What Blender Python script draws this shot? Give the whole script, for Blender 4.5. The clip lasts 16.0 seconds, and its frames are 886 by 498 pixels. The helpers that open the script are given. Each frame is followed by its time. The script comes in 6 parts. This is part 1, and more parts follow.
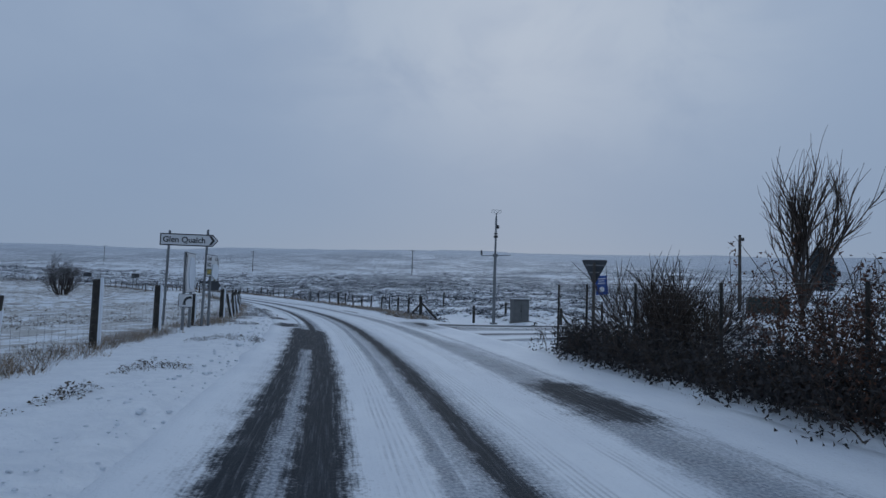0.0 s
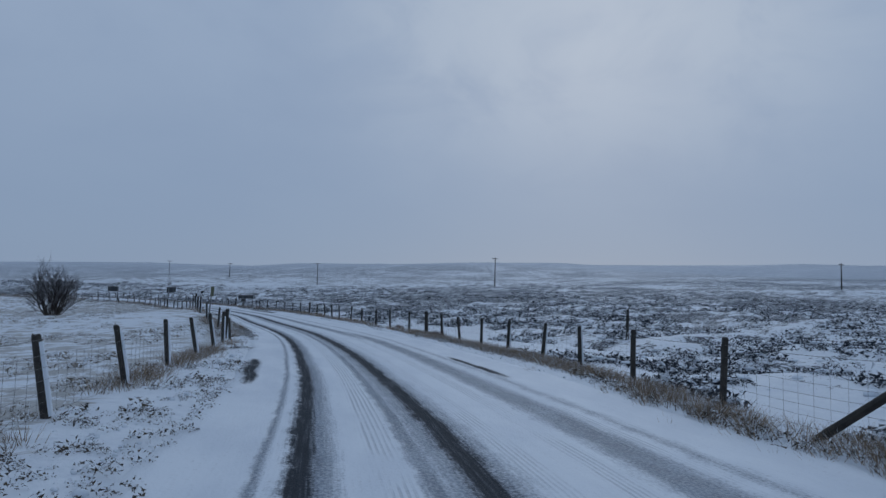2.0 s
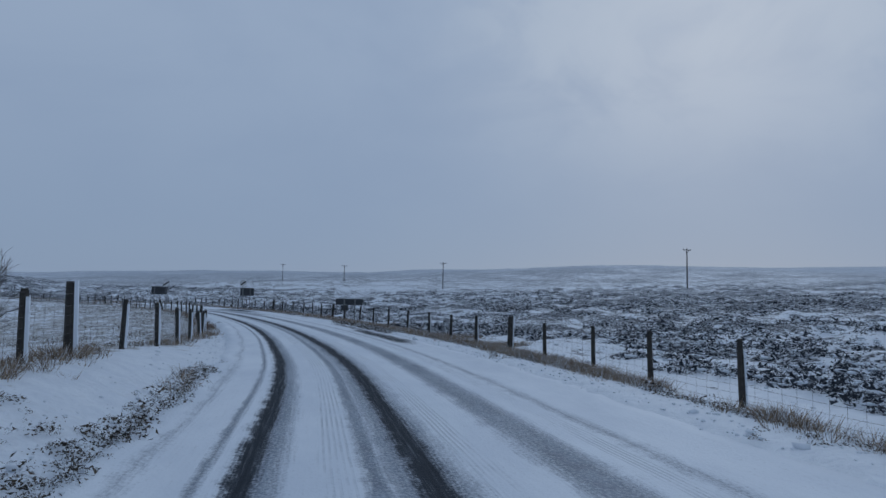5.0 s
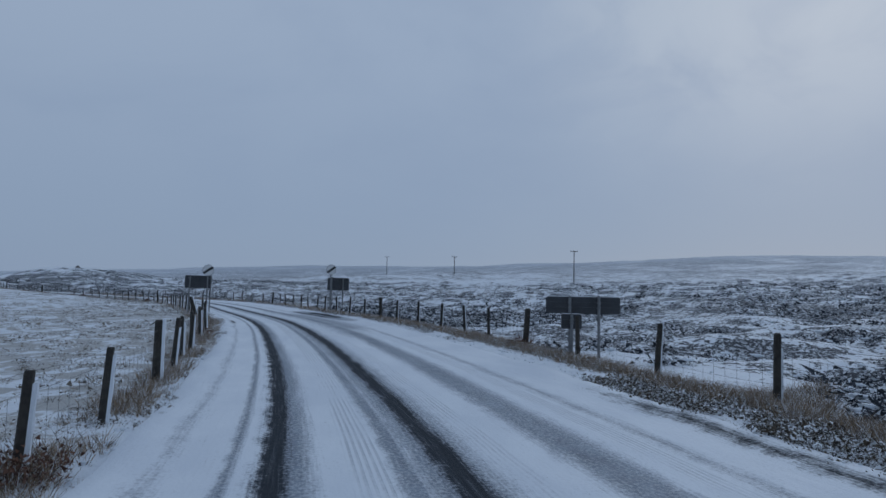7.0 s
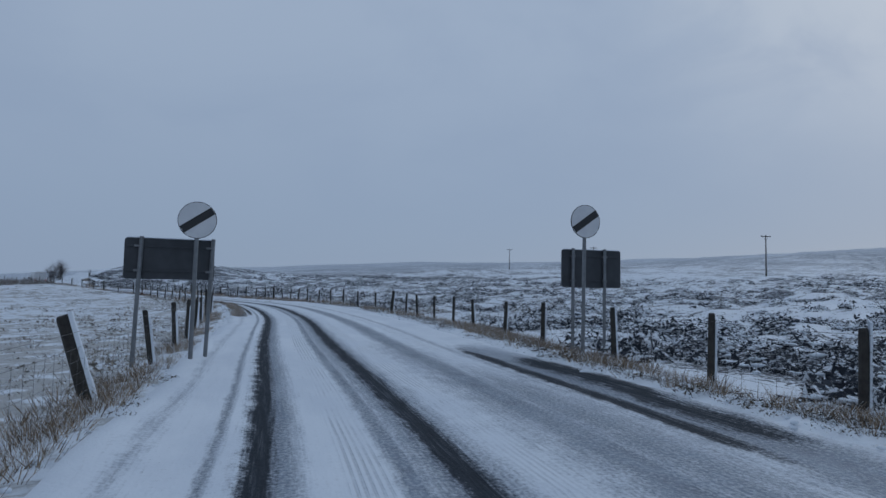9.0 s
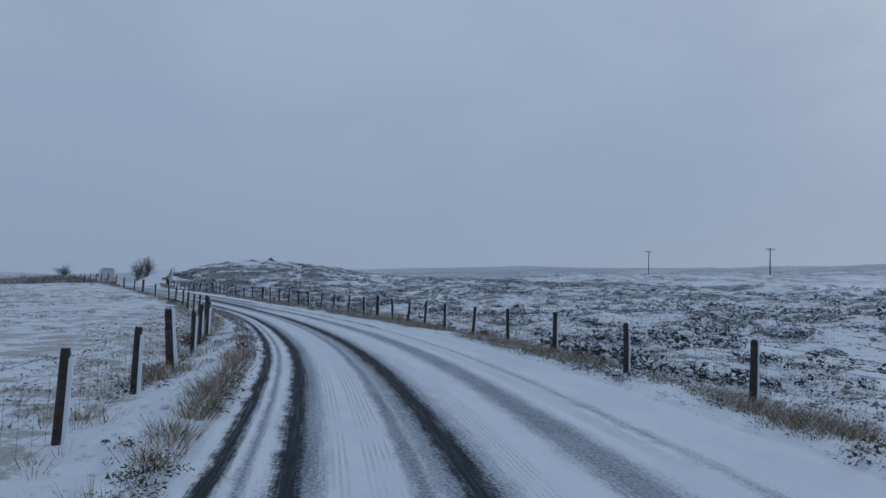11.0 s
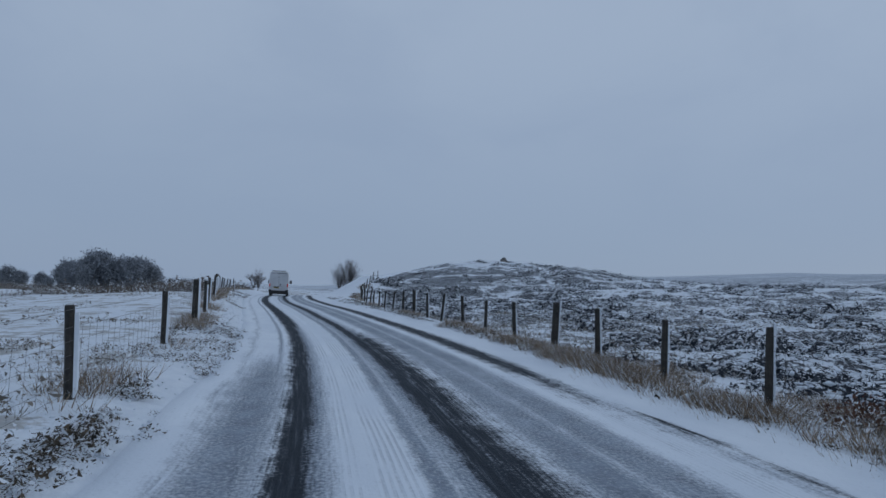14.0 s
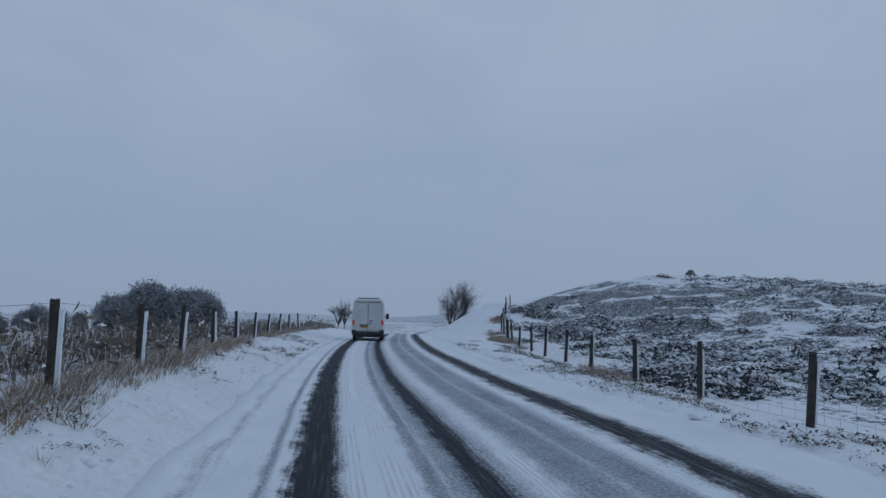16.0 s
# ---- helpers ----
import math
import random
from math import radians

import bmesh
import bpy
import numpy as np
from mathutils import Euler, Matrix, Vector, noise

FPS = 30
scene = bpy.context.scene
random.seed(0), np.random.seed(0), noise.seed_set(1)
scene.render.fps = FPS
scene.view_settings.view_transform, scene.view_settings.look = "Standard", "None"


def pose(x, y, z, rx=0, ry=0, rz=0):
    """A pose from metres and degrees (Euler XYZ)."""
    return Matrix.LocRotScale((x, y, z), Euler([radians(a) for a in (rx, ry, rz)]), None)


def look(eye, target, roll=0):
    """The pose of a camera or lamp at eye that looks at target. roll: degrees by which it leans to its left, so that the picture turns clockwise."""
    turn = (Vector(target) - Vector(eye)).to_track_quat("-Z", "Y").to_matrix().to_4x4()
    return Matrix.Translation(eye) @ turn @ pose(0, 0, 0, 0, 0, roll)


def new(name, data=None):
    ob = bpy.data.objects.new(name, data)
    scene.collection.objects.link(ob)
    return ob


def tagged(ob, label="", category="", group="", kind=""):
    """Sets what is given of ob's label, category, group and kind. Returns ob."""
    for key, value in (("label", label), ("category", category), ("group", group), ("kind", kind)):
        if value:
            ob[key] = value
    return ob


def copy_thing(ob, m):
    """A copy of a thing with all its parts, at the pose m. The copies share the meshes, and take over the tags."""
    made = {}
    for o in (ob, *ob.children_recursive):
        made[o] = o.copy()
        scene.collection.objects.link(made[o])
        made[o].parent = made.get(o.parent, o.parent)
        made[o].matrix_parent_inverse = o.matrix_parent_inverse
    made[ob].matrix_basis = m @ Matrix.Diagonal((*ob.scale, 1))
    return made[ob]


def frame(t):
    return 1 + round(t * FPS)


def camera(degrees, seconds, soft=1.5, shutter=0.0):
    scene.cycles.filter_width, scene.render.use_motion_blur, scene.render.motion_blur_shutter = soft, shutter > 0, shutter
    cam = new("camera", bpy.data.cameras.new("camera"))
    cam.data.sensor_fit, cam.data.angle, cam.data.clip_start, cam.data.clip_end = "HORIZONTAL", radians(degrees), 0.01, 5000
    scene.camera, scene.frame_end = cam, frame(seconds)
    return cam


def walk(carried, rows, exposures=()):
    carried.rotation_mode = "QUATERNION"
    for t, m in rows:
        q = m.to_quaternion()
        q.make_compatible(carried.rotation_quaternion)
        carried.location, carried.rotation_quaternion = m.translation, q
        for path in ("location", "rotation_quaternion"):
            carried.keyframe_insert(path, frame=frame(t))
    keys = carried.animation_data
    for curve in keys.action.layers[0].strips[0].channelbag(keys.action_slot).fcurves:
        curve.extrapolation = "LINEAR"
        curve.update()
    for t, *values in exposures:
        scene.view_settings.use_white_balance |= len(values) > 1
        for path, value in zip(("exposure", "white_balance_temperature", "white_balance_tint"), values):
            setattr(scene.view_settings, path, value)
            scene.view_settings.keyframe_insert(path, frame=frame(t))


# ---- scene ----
cam = camera(69.4, 16.0)
PATH = [
    (0, (-2.042, 1.509, 1.966), (-1.915, 3.501, 2.08), 1.8),
    (0.5, (-2.75, 8.598, 1.981), (-2.681, 10.595, 2.059), 1.3),
    (1, (-3.602, 15.724, 1.993), (-3.668, 17.721, 2.084), 1.7),
    (1.5, (-4.567, 22.733, 1.897), (-4.696, 24.724, 2.026), 0.6),
    (2, (-5.737, 29.754, 1.755), (-5.822, 31.747, 1.906), 1.3),
    (2.5, (-7.186, 36.735, 1.604), (-7.321, 38.725, 1.74), 1.1),
    (3, (-8.935, 43.644, 1.483), (-9.1, 45.632, 1.626), 0.5),
    (3.5, (-11.075, 50.521, 1.404), (-11.338, 52.499, 1.541), 0.6),
    (4, (-13.464, 57.363, 1.377), (-13.773, 59.334, 1.514), 1.1),
    (4.2, (-14.547, 60.112, 1.379), (-14.878, 62.078, 1.526), 1.6),
    (6.3, (-27.651, 88.95, 1.47), (-28.284, 90.841, 1.621), 1.0),
    (6.5, (-29.155, 91.641, 1.471), (-29.82, 93.524, 1.594), 1.8),
    (7, (-33.308, 98.302, 1.462), (-34.04, 100.158, 1.602), 1.1),
    (7.5, (-37.722, 104.863, 1.431), (-38.569, 106.666, 1.616), 1.2),
    (8, (-42.375, 111.225, 1.395), (-43.288, 112.998, 1.553), 2.1),
    (8.5, (-47.193, 117.339, 1.394), (-48.162, 119.084, 1.514), 2.0),
    (9, (-52.134, 123.179, 1.465), (-53.167, 124.887, 1.589), 1.1),
    (9.2, (-54.196, 125.428, 1.484), (-55.247, 127.125, 1.614), 1.4),
    (11.3, (-76.982, 147.064, 1.769), (-78.31, 148.552, 1.917), 2.3),
    (11.5, (-79.24, 148.952, 1.763), (-80.587, 150.42, 1.934), 2.5),
    (12, (-85.091, 153.275, 1.699), (-86.514, 154.669, 1.876), 3.1),
    (12.5, (-91.224, 157.181, 1.623), (-92.718, 158.498, 1.804), 3.4),
    (13, (-97.537, 160.8, 1.583), (-99.118, 162.013, 1.757), 4.5),
    (13.5, (-104.035, 164.075, 1.561), (-105.697, 165.178, 1.705), 3.7),
    (14, (-110.745, 166.912, 1.592), (-112.465, 167.923, 1.727), 2.3),
    (14.5, (-117.585, 169.451, 1.644), (-119.351, 170.38, 1.787), 1.1),
    (15, (-124.538, 171.719, 1.717), (-126.342, 172.563, 1.892), 0.5),
    (15.5, (-131.592, 173.699, 1.824), (-133.414, 174.499, 2.025), 1.0),
    (16, (-138.722, 175.356, 1.94), (-140.561, 176.112, 2.156), 0.7),
]
walk(cam, [(t, look(eye, target, roll)) for t, eye, target, roll in PATH],
     exposures=[(0.0, -0.14, 6250, 10), (4.0, -0.14, 6250, 10), (8.0, -0.05, 6450, 10), (11.0, 0.02, 6500, 10), (16.0, 0.02, 6500, 10)])

# ---- sky, sun ----
SUN_AZ, SUN_EL = radians(11.0), radians(24.0)      # clockwise from +y, above the horizon
SUN_DIR = Vector((math.sin(SUN_AZ) * math.cos(SUN_EL), math.cos(SUN_AZ) * math.cos(SUN_EL), math.sin(SUN_EL)))


class Nodes:
    """Short writing for node trees."""

    def __init__(self, tree):
        self.tree = tree
        tree.nodes.clear()

    def add(self, kind, **inputs):
        n = self.tree.nodes.new(kind)
        for key, value in inputs.items():
            self.put(n.inputs[int(key[1:]) if key[0] == "i" and key[1:].isdigit() else key.replace("_", " ")], value)
        return n

    def put(self, socket, value):
        if isinstance(value, bpy.types.NodeSocket):
            self.tree.links.new(value, socket)
        elif value is not None:
            socket.default_value = value

    def math(self, op, a, b=None, c=None, clamp=False):
        n = self.tree.nodes.new("ShaderNodeMath")
        n.operation, n.use_clamp = op, clamp
        for i, v in enumerate((a, b, c)):
            self.put(n.inputs[i], v)
        return n.outputs[0]

    def ramp(self, v, lo, hi, a=0.0, b=1.0):
        n = self.tree.nodes.new("ShaderNodeMapRange")
        n.interpolation_type = "SMOOTHSTEP"
        for i, x in enumerate((v, lo, hi, a, b)):
            self.put(n.inputs[i], x)
        return n.outputs[0]

    def noise(self, vec, scale, detail=4.0, rough=0.55, distort=0.0):
        n = self.add("ShaderNodeTexNoise", Vector=vec, Scale=scale, Detail=detail, Roughness=rough, Distortion=distort)
        return n.outputs[0]

    def mix(self, f, a, b):
        n = self.tree.nodes.new("ShaderNodeMix")
        n.data_type = "RGBA"
        self.put(n.inputs[0], f)
        self.put(n.inputs[6], a if isinstance(a, bpy.types.NodeSocket) else (*a, 1))
        self.put(n.inputs[7], b if isinstance(b, bpy.types.NodeSocket) else (*b, 1))
        return n.outputs[2]

    def scale(self, vec, x, y, z):
        n = self.tree.nodes.new("ShaderNodeMapping")
        self.put(n.inputs[0], vec)
        n.inputs[3].default_value = (x, y, z)
        return n.outputs[0]

    def bump(self, height, strength=0.5, distance=0.05):
        return self.add("ShaderNodeBump", Strength=strength, Distance=distance, Height=height).outputs[0]


world = bpy.data.worlds.new("winter_sky")
scene.world = world
world.use_nodes = True
w = Nodes(world.node_tree)
direction = w.add("ShaderNodeTexCoord").outputs["Generated"]
sky = w.tree.nodes.new("ShaderNodeTexSky")
sky.sky_type, sky.sun_disc = "NISHITA", False
sky.sun_elevation, sky.sun_rotation = SUN_EL, SUN_AZ
clear = w.add("ShaderNodeVectorMath", i0=sky.outputs[0], i1=(0.06, 0.06, 0.06))
clear.operation = "MULTIPLY"
part_xyz = w.add("ShaderNodeSeparateXYZ", Vector=direction)
height = part_xyz.outputs[2]
dot = w.add("ShaderNodeVectorMath", i0=direction, i1=tuple(SUN_DIR))
dot.operation = "DOT_PRODUCT"
wisps = w.noise(w.scale(direction, 1.0, 1.0, 2.2), 2.3, 5.0, 0.55, 0.4)
thin = w.noise(w.scale(direction, 1.0, 1.0, 1.6), 5.0, 4.0, 0.55, 0.6)
glow = w.math("MULTIPLY", w.ramp(dot.outputs["Value"], 0.88, 1.0), w.ramp(thin, 0.32, 0.64, 0.25, 1.0))
glow = w.math("MULTIPLY", glow, w.ramp(height, 0.10, 0.40))
veil = w.mix(w.ramp(height, 0.0, 0.45), (0.258, 0.342, 0.480), (0.340, 0.428, 0.565))
veil = w.mix(w.ramp(wisps, 0.35, 0.68, 0.0, 0.35), veil, (0.248, 0.330, 0.475))
veil = w.mix(w.math("MULTIPLY", glow, 0.80), veil, (0.46, 0.535, 0.635))
cover = w.mix(0.93, clear.outputs[0], veil)
background = w.add("ShaderNodeBackground", Color=cover, Strength=1.0)
w.tree.links.new(background.outputs[0], w.add("ShaderNodeOutputWorld").inputs[0])

sun = new("sun", bpy.data.lights.new("sun", "SUN"))
sun.data.energy, sun.data.angle, sun.data.color = 0.26, radians(30), (0.86, 0.93, 1.0)
sun.rotation_euler = (-SUN_DIR).to_track_quat("-Z", "Y").to_euler()
scene.view_settings.exposure = 0.0


# ---- materials ----
def material(name):
    m = bpy.data.materials.new(name)
    m.use_nodes = True
    n = Nodes(m.node_tree)
    n.where = n.add("ShaderNodeTexCoord").outputs["Object"]
    return m, n


def finish(n, color, rough=0.7, metal=0.0, normal=None, **more):
    b = n.add("ShaderNodeBsdfPrincipled", Base_Color=color if isinstance(color, bpy.types.NodeSocket) else (*color, 1),
              Roughness=rough, Metallic=metal, Normal=normal, **more)
    n.tree.links.new(b.outputs[0], n.add("ShaderNodeOutputMaterial").inputs[0])


def plain(name, a, b, scale=6.0, rough=0.7, metal=0.0, bump=0.15, fine=60.0, dist=0.01):
    """A surface of two tones at two scales, with relief."""
    m, n = material(name)
    big, small = n.noise(n.where, scale, 3.0), n.noise(n.where, fine, 5.0, 0.65)
    f = n.math("ADD", n.math("MULTIPLY", n.ramp(big, 0.3, 0.7), 0.65), n.math("MULTIPLY", n.ramp(small, 0.3, 0.7), 0.35))
    finish(n, n.mix(f, a, b), n.ramp(small, 0.3, 0.7, rough - 0.08, rough + 0.08), metal, n.bump(small, bump, dist))
    return m


def random_tone(name, a, b, rough=0.85, snowed=0.0):
    """Small pieces of one mesh, each of its own tone; a share of them is covered with snow."""
    m, n = material(name)
    r = n.add("ShaderNodeNewGeometry").outputs["Random Per Island"]
    color = n.mix(r, a, b)
    if snowed:
        color = n.mix(n.math("LESS_THAN", n.math("FRACT", n.math("MULTIPLY", r, 17.3)), snowed), color, (0.76, 0.79, 0.83))
    finish(n, color, rough)
    return m


SNOW_A, SNOW_B = (0.765, 0.81, 0.86), (0.67, 0.72, 0.785)
snow_mat = plain("snow", SNOW_A, SNOW_B, 1.5, 0.6, 0.0, 0.5, 25.0, 0.02)
timber_mat = plain("weathered_timber", (0.022, 0.020, 0.019), (0.062, 0.055, 0.047), 9.0, 0.9, 0.0, 0.6, 70.0, 0.01)
pole_mat = plain("pole_timber", (0.05, 0.045, 0.042), (0.10, 0.09, 0.08), 4.0, 0.9, 0.0, 0.5, 50.0, 0.01)
steel_mat = plain("galvanised_steel", (0.16, 0.17, 0.18), (0.24, 0.25, 0.26), 8.0, 0.5, 0.6, 0.1, 90.0, 0.004)
wire_mat = plain("fence_wire", (0.07, 0.07, 0.072), (0.14, 0.135, 0.13), 5.0, 0.5, 0.6, 0.05, 90.0, 0.002)
back_mat = plain("sign_back", (0.030, 0.034, 0.040), (0.055, 0.060, 0.068), 3.0, 0.55, 0.0, 0.08, 40.0, 0.004)
white_mat = plain("sign_white", (0.70, 0.71, 0.72), (0.60, 0.61, 0.63), 5.0, 0.4, 0.0, 0.05, 60.0, 0.003)
black_mat = plain("sign_black", (0.014, 0.014, 0.016), (0.026, 0.026, 0.028), 6.0, 0.4, 0.0, 0.05, 60.0, 0.003)
blue_mat = plain("sign_blue", (0.010, 0.050, 0.24), (0.016, 0.065, 0.28), 6.0, 0.4, 0.0, 0.05, 60.0, 0.003)
green_mat = plain("sign_green", (0.012, 0.055, 0.028), (0.018, 0.07, 0.035), 6.0, 0.4, 0.0, 0.05, 60.0, 0.003)
yellow_mat = plain("sign_yellow", (0.50, 0.36, 0.03), (0.55, 0.40, 0.05), 6.0, 0.4, 0.0, 0.05, 60.0, 0.003)
cabinet_mat = plain("cabinet_paint", (0.10, 0.105, 0.105), (0.15, 0.155, 0.155), 3.0, 0.55, 0.0, 0.1, 50.0, 0.004)
panel_mat = plain("olive_box", (0.10, 0.105, 0.06), (0.15, 0.15, 0.09), 6.0, 0.5, 0.0, 0.08, 60.0, 0.003)
stone_mat = plain("cairn_stone", (0.10, 0.10, 0.10), (0.22, 0.21, 0.20), 2.0, 0.9, 0.0, 0.6, 18.0, 0.03)
bark_mat = plain("bark", (0.040, 0.032, 0.028), (0.085, 0.070, 0.060), 7.0, 0.9, 0.0, 0.5, 40.0, 0.01)
twig_mat = random_tone("twigs", (0.035, 0.026, 0.022), (0.095, 0.070, 0.055))
bramble_mat = random_tone("dead_bramble", (0.015, 0.016, 0.018), (0.060, 0.052, 0.050))
heather_mat = random_tone("heather_stems", (0.009, 0.013, 0.020), (0.050, 0.058, 0.074), 0.85, 0.20)
turf_mat = random_tone("wet_turf", (0.022, 0.019, 0.016), (0.12, 0.090, 0.058), 0.85, 0.35)
brush_mat = random_tone("brown_brushwood", (0.045, 0.038, 0.035), (0.21, 0.17, 0.135), 0.85, 0.16)
tussock_mat = random_tone("grey_tussock", (0.10, 0.088, 0.072), (0.34, 0.30, 0.25), 0.85, 0.30)
straw_mat = random_tone("dead_grass", (0.062, 0.043, 0.031), (0.42, 0.315, 0.215), 0.85, 0.18)
leaf_mat = random_tone("brown_hedge_leaves", (0.050, 0.024, 0.018), (0.16, 0.075, 0.045))
# needles of the far evergreen, with haze mixed into their tone
conifer_mat = random_tone("hazed_conifer", (0.045, 0.054, 0.060), (0.115, 0.130, 0.145))
# crowns of the distant wood: pale blue-grey with haze painted into the tone
frost_haze_mat = random_tone("frost_haze_twigs_far", (0.165, 0.182, 0.205), (0.32, 0.345, 0.38))
# twigs of the farther bare trees, lightened to paint haze over them
frost_haze_twig_mat = random_tone("frost_haze_twigs", (0.055, 0.048, 0.050), (0.20, 0.195, 0.205))
tank_mat = plain("green_tank", (0.022, 0.032, 0.028), (0.04, 0.052, 0.046), 3.0, 0.6, 0.0, 0.1, 40.0, 0.004)
van_mat = plain("van_paint", (0.62, 0.63, 0.64), (0.50, 0.51, 0.53), 1.2, 0.35, 0.0, 0.03, 20.0, 0.003)
trim_mat = plain("black_plastic", (0.018, 0.018, 0.020), (0.035, 0.035, 0.037), 6.0, 0.6, 0.0, 0.1, 70.0, 0.003)
tyre_mat = plain("tyre_rubber", (0.018, 0.018, 0.018), (0.04, 0.04, 0.04), 6.0, 0.85, 0.0, 0.3, 40.0, 0.005)
rim_mat = plain("wheel_rim", (0.25, 0.25, 0.26), (0.35, 0.35, 0.36), 6.0, 0.4, 0.8, 0.05, 60.0, 0.003)
plate_mat = plain("plate_yellow", (0.55, 0.42, 0.06), (0.60, 0.46, 0.08), 6.0, 0.4, 0.0, 0.05, 60.0, 0.003)


def glass_material():
    m, n = material("van_glass")
    finish(n, (0.02, 0.024, 0.028), 0.06, 0.0, None)
    return m


def lamp_material():
    m, n = material("lit_tail_lamp")
    finish(n, (0.35, 0.02, 0.02), 0.25, 0.0, None, Emission_Color=(1.0, 0.06, 0.04, 1), Emission_Strength=0.12)
    return m


glass_mat, lamp_mat = glass_material(), lamp_material()


def moor_material():
    """Snow lying on heather and dead grass; the attributes say how much of each grows there, and how much distance haze
    is painted in.
    """
    m, n = material("snowy_moor")
    p = n.add("ShaderNodeNewGeometry").outputs["Position"]
    heather = n.add("ShaderNodeAttribute")
    heather.attribute_name = "heather"
    grass = n.add("ShaderNodeAttribute")
    grass.attribute_name = "grass"
    broad = n.noise(p, 0.035, 3.0, 0.55)
    clump = n.noise(p, 0.62, 7.0, 0.68, 0.6)
    tuft = n.noise(p, 2.6, 6.0, 0.68, 0.4)
    fine = n.noise(p, 14.0, 4.0, 0.6)
    sprig = n.noise(p, 7.0, 4.0, 0.6, 0.3)
    drift = n.noise(p, 0.16, 5.0, 0.6, 0.5)
    field = n.math("ADD", n.math("MULTIPLY", clump, 0.38), n.math("ADD", n.math("MULTIPLY", tuft, 0.36), n.math("MULTIPLY", sprig, 0.26)))
    field = n.math("ADD", field, n.math("MULTIPLY", n.math("SUBTRACT", broad, 0.5), 0.16))
    field = n.math("ADD", field, n.math("MULTIPLY", n.math("SUBTRACT", drift, 0.5), 0.22))
    steep = n.add("ShaderNodeSeparateXYZ", Vector=n.add("ShaderNodeNewGeometry").outputs["Normal"]).outputs[2]
    field = n.math("ADD", field, n.ramp(steep, 0.90, 0.995, 0.13, -0.01))
    haze_frost = n.add("ShaderNodeAttribute")
    haze_frost.attribute_name = "haze_frost"
    limit = n.math("MULTIPLY_ADD", heather.outputs["Fac"], -0.15, 0.618)
    limit = n.math("MULTIPLY_ADD", haze_frost.outputs["Fac"], -0.11, limit)
    dark = n.ramp(field, limit, n.math("ADD", limit, 0.03))
    dark = n.math("MULTIPLY", dark, n.ramp(heather.outputs["Fac"], 0.0, 0.08))
    flecks = n.math("ADD", n.math("MULTIPLY", sprig, 0.5), n.math("MULTIPLY", fine, 0.5))
    dark = n.math("MULTIPLY", dark, n.ramp(flecks, 0.42, 0.52, 0.30, 1.0))
    stalk = n.noise(p, 0.9, 7.0, 0.7, 0.8)
    limit2 = n.math("MULTIPLY_ADD", grass.outputs["Fac"], -0.29, 0.71)
    pale = n.math("MULTIPLY", n.ramp(stalk, limit2, n.math("ADD", limit2, 0.10)), n.ramp(grass.outputs["Fac"], 0.0, 0.1))
    snow = n.mix(n.ramp(tuft, 0.3, 0.7), SNOW_B, SNOW_A)
    scrub = n.mix(n.ramp(fine, 0.35, 0.65), (0.010, 0.012, 0.017), (0.046, 0.048, 0.056))
    straw = n.mix(n.ramp(fine, 0.3, 0.7), (0.13, 0.115, 0.090), (0.34, 0.30, 0.24))
    # distance haze painted into the scrub: paler and bluer farther out
    far = n.mix(n.ramp(haze_frost.outputs["Fac"], 0.55, 0.95), (0.110, 0.135, 0.175), (0.36, 0.41, 0.48))
    scrub = n.mix(n.ramp(haze_frost.outputs["Fac"], 0.0, 0.62, 0.0, 0.9), scrub, far)
    bare = n.math("MULTIPLY", dark, n.math("MULTIPLY_ADD", haze_frost.outputs["Fac"], -0.12, 0.97))
    color = n.mix(n.math("MULTIPLY", pale, 0.66), n.mix(bare, snow, scrub), straw)
    relief = n.math("ADD", n.math("MULTIPLY", clump, 0.6), n.math("ADD", n.math("MULTIPLY", tuft, 0.4), n.math("MULTIPLY", fine, 0.06)))
    finish(n, color, n.ramp(dark, 0.0, 1.0, 0.6, 0.9), 0.0, n.bump(relief, 0.7, 0.25))
    return m


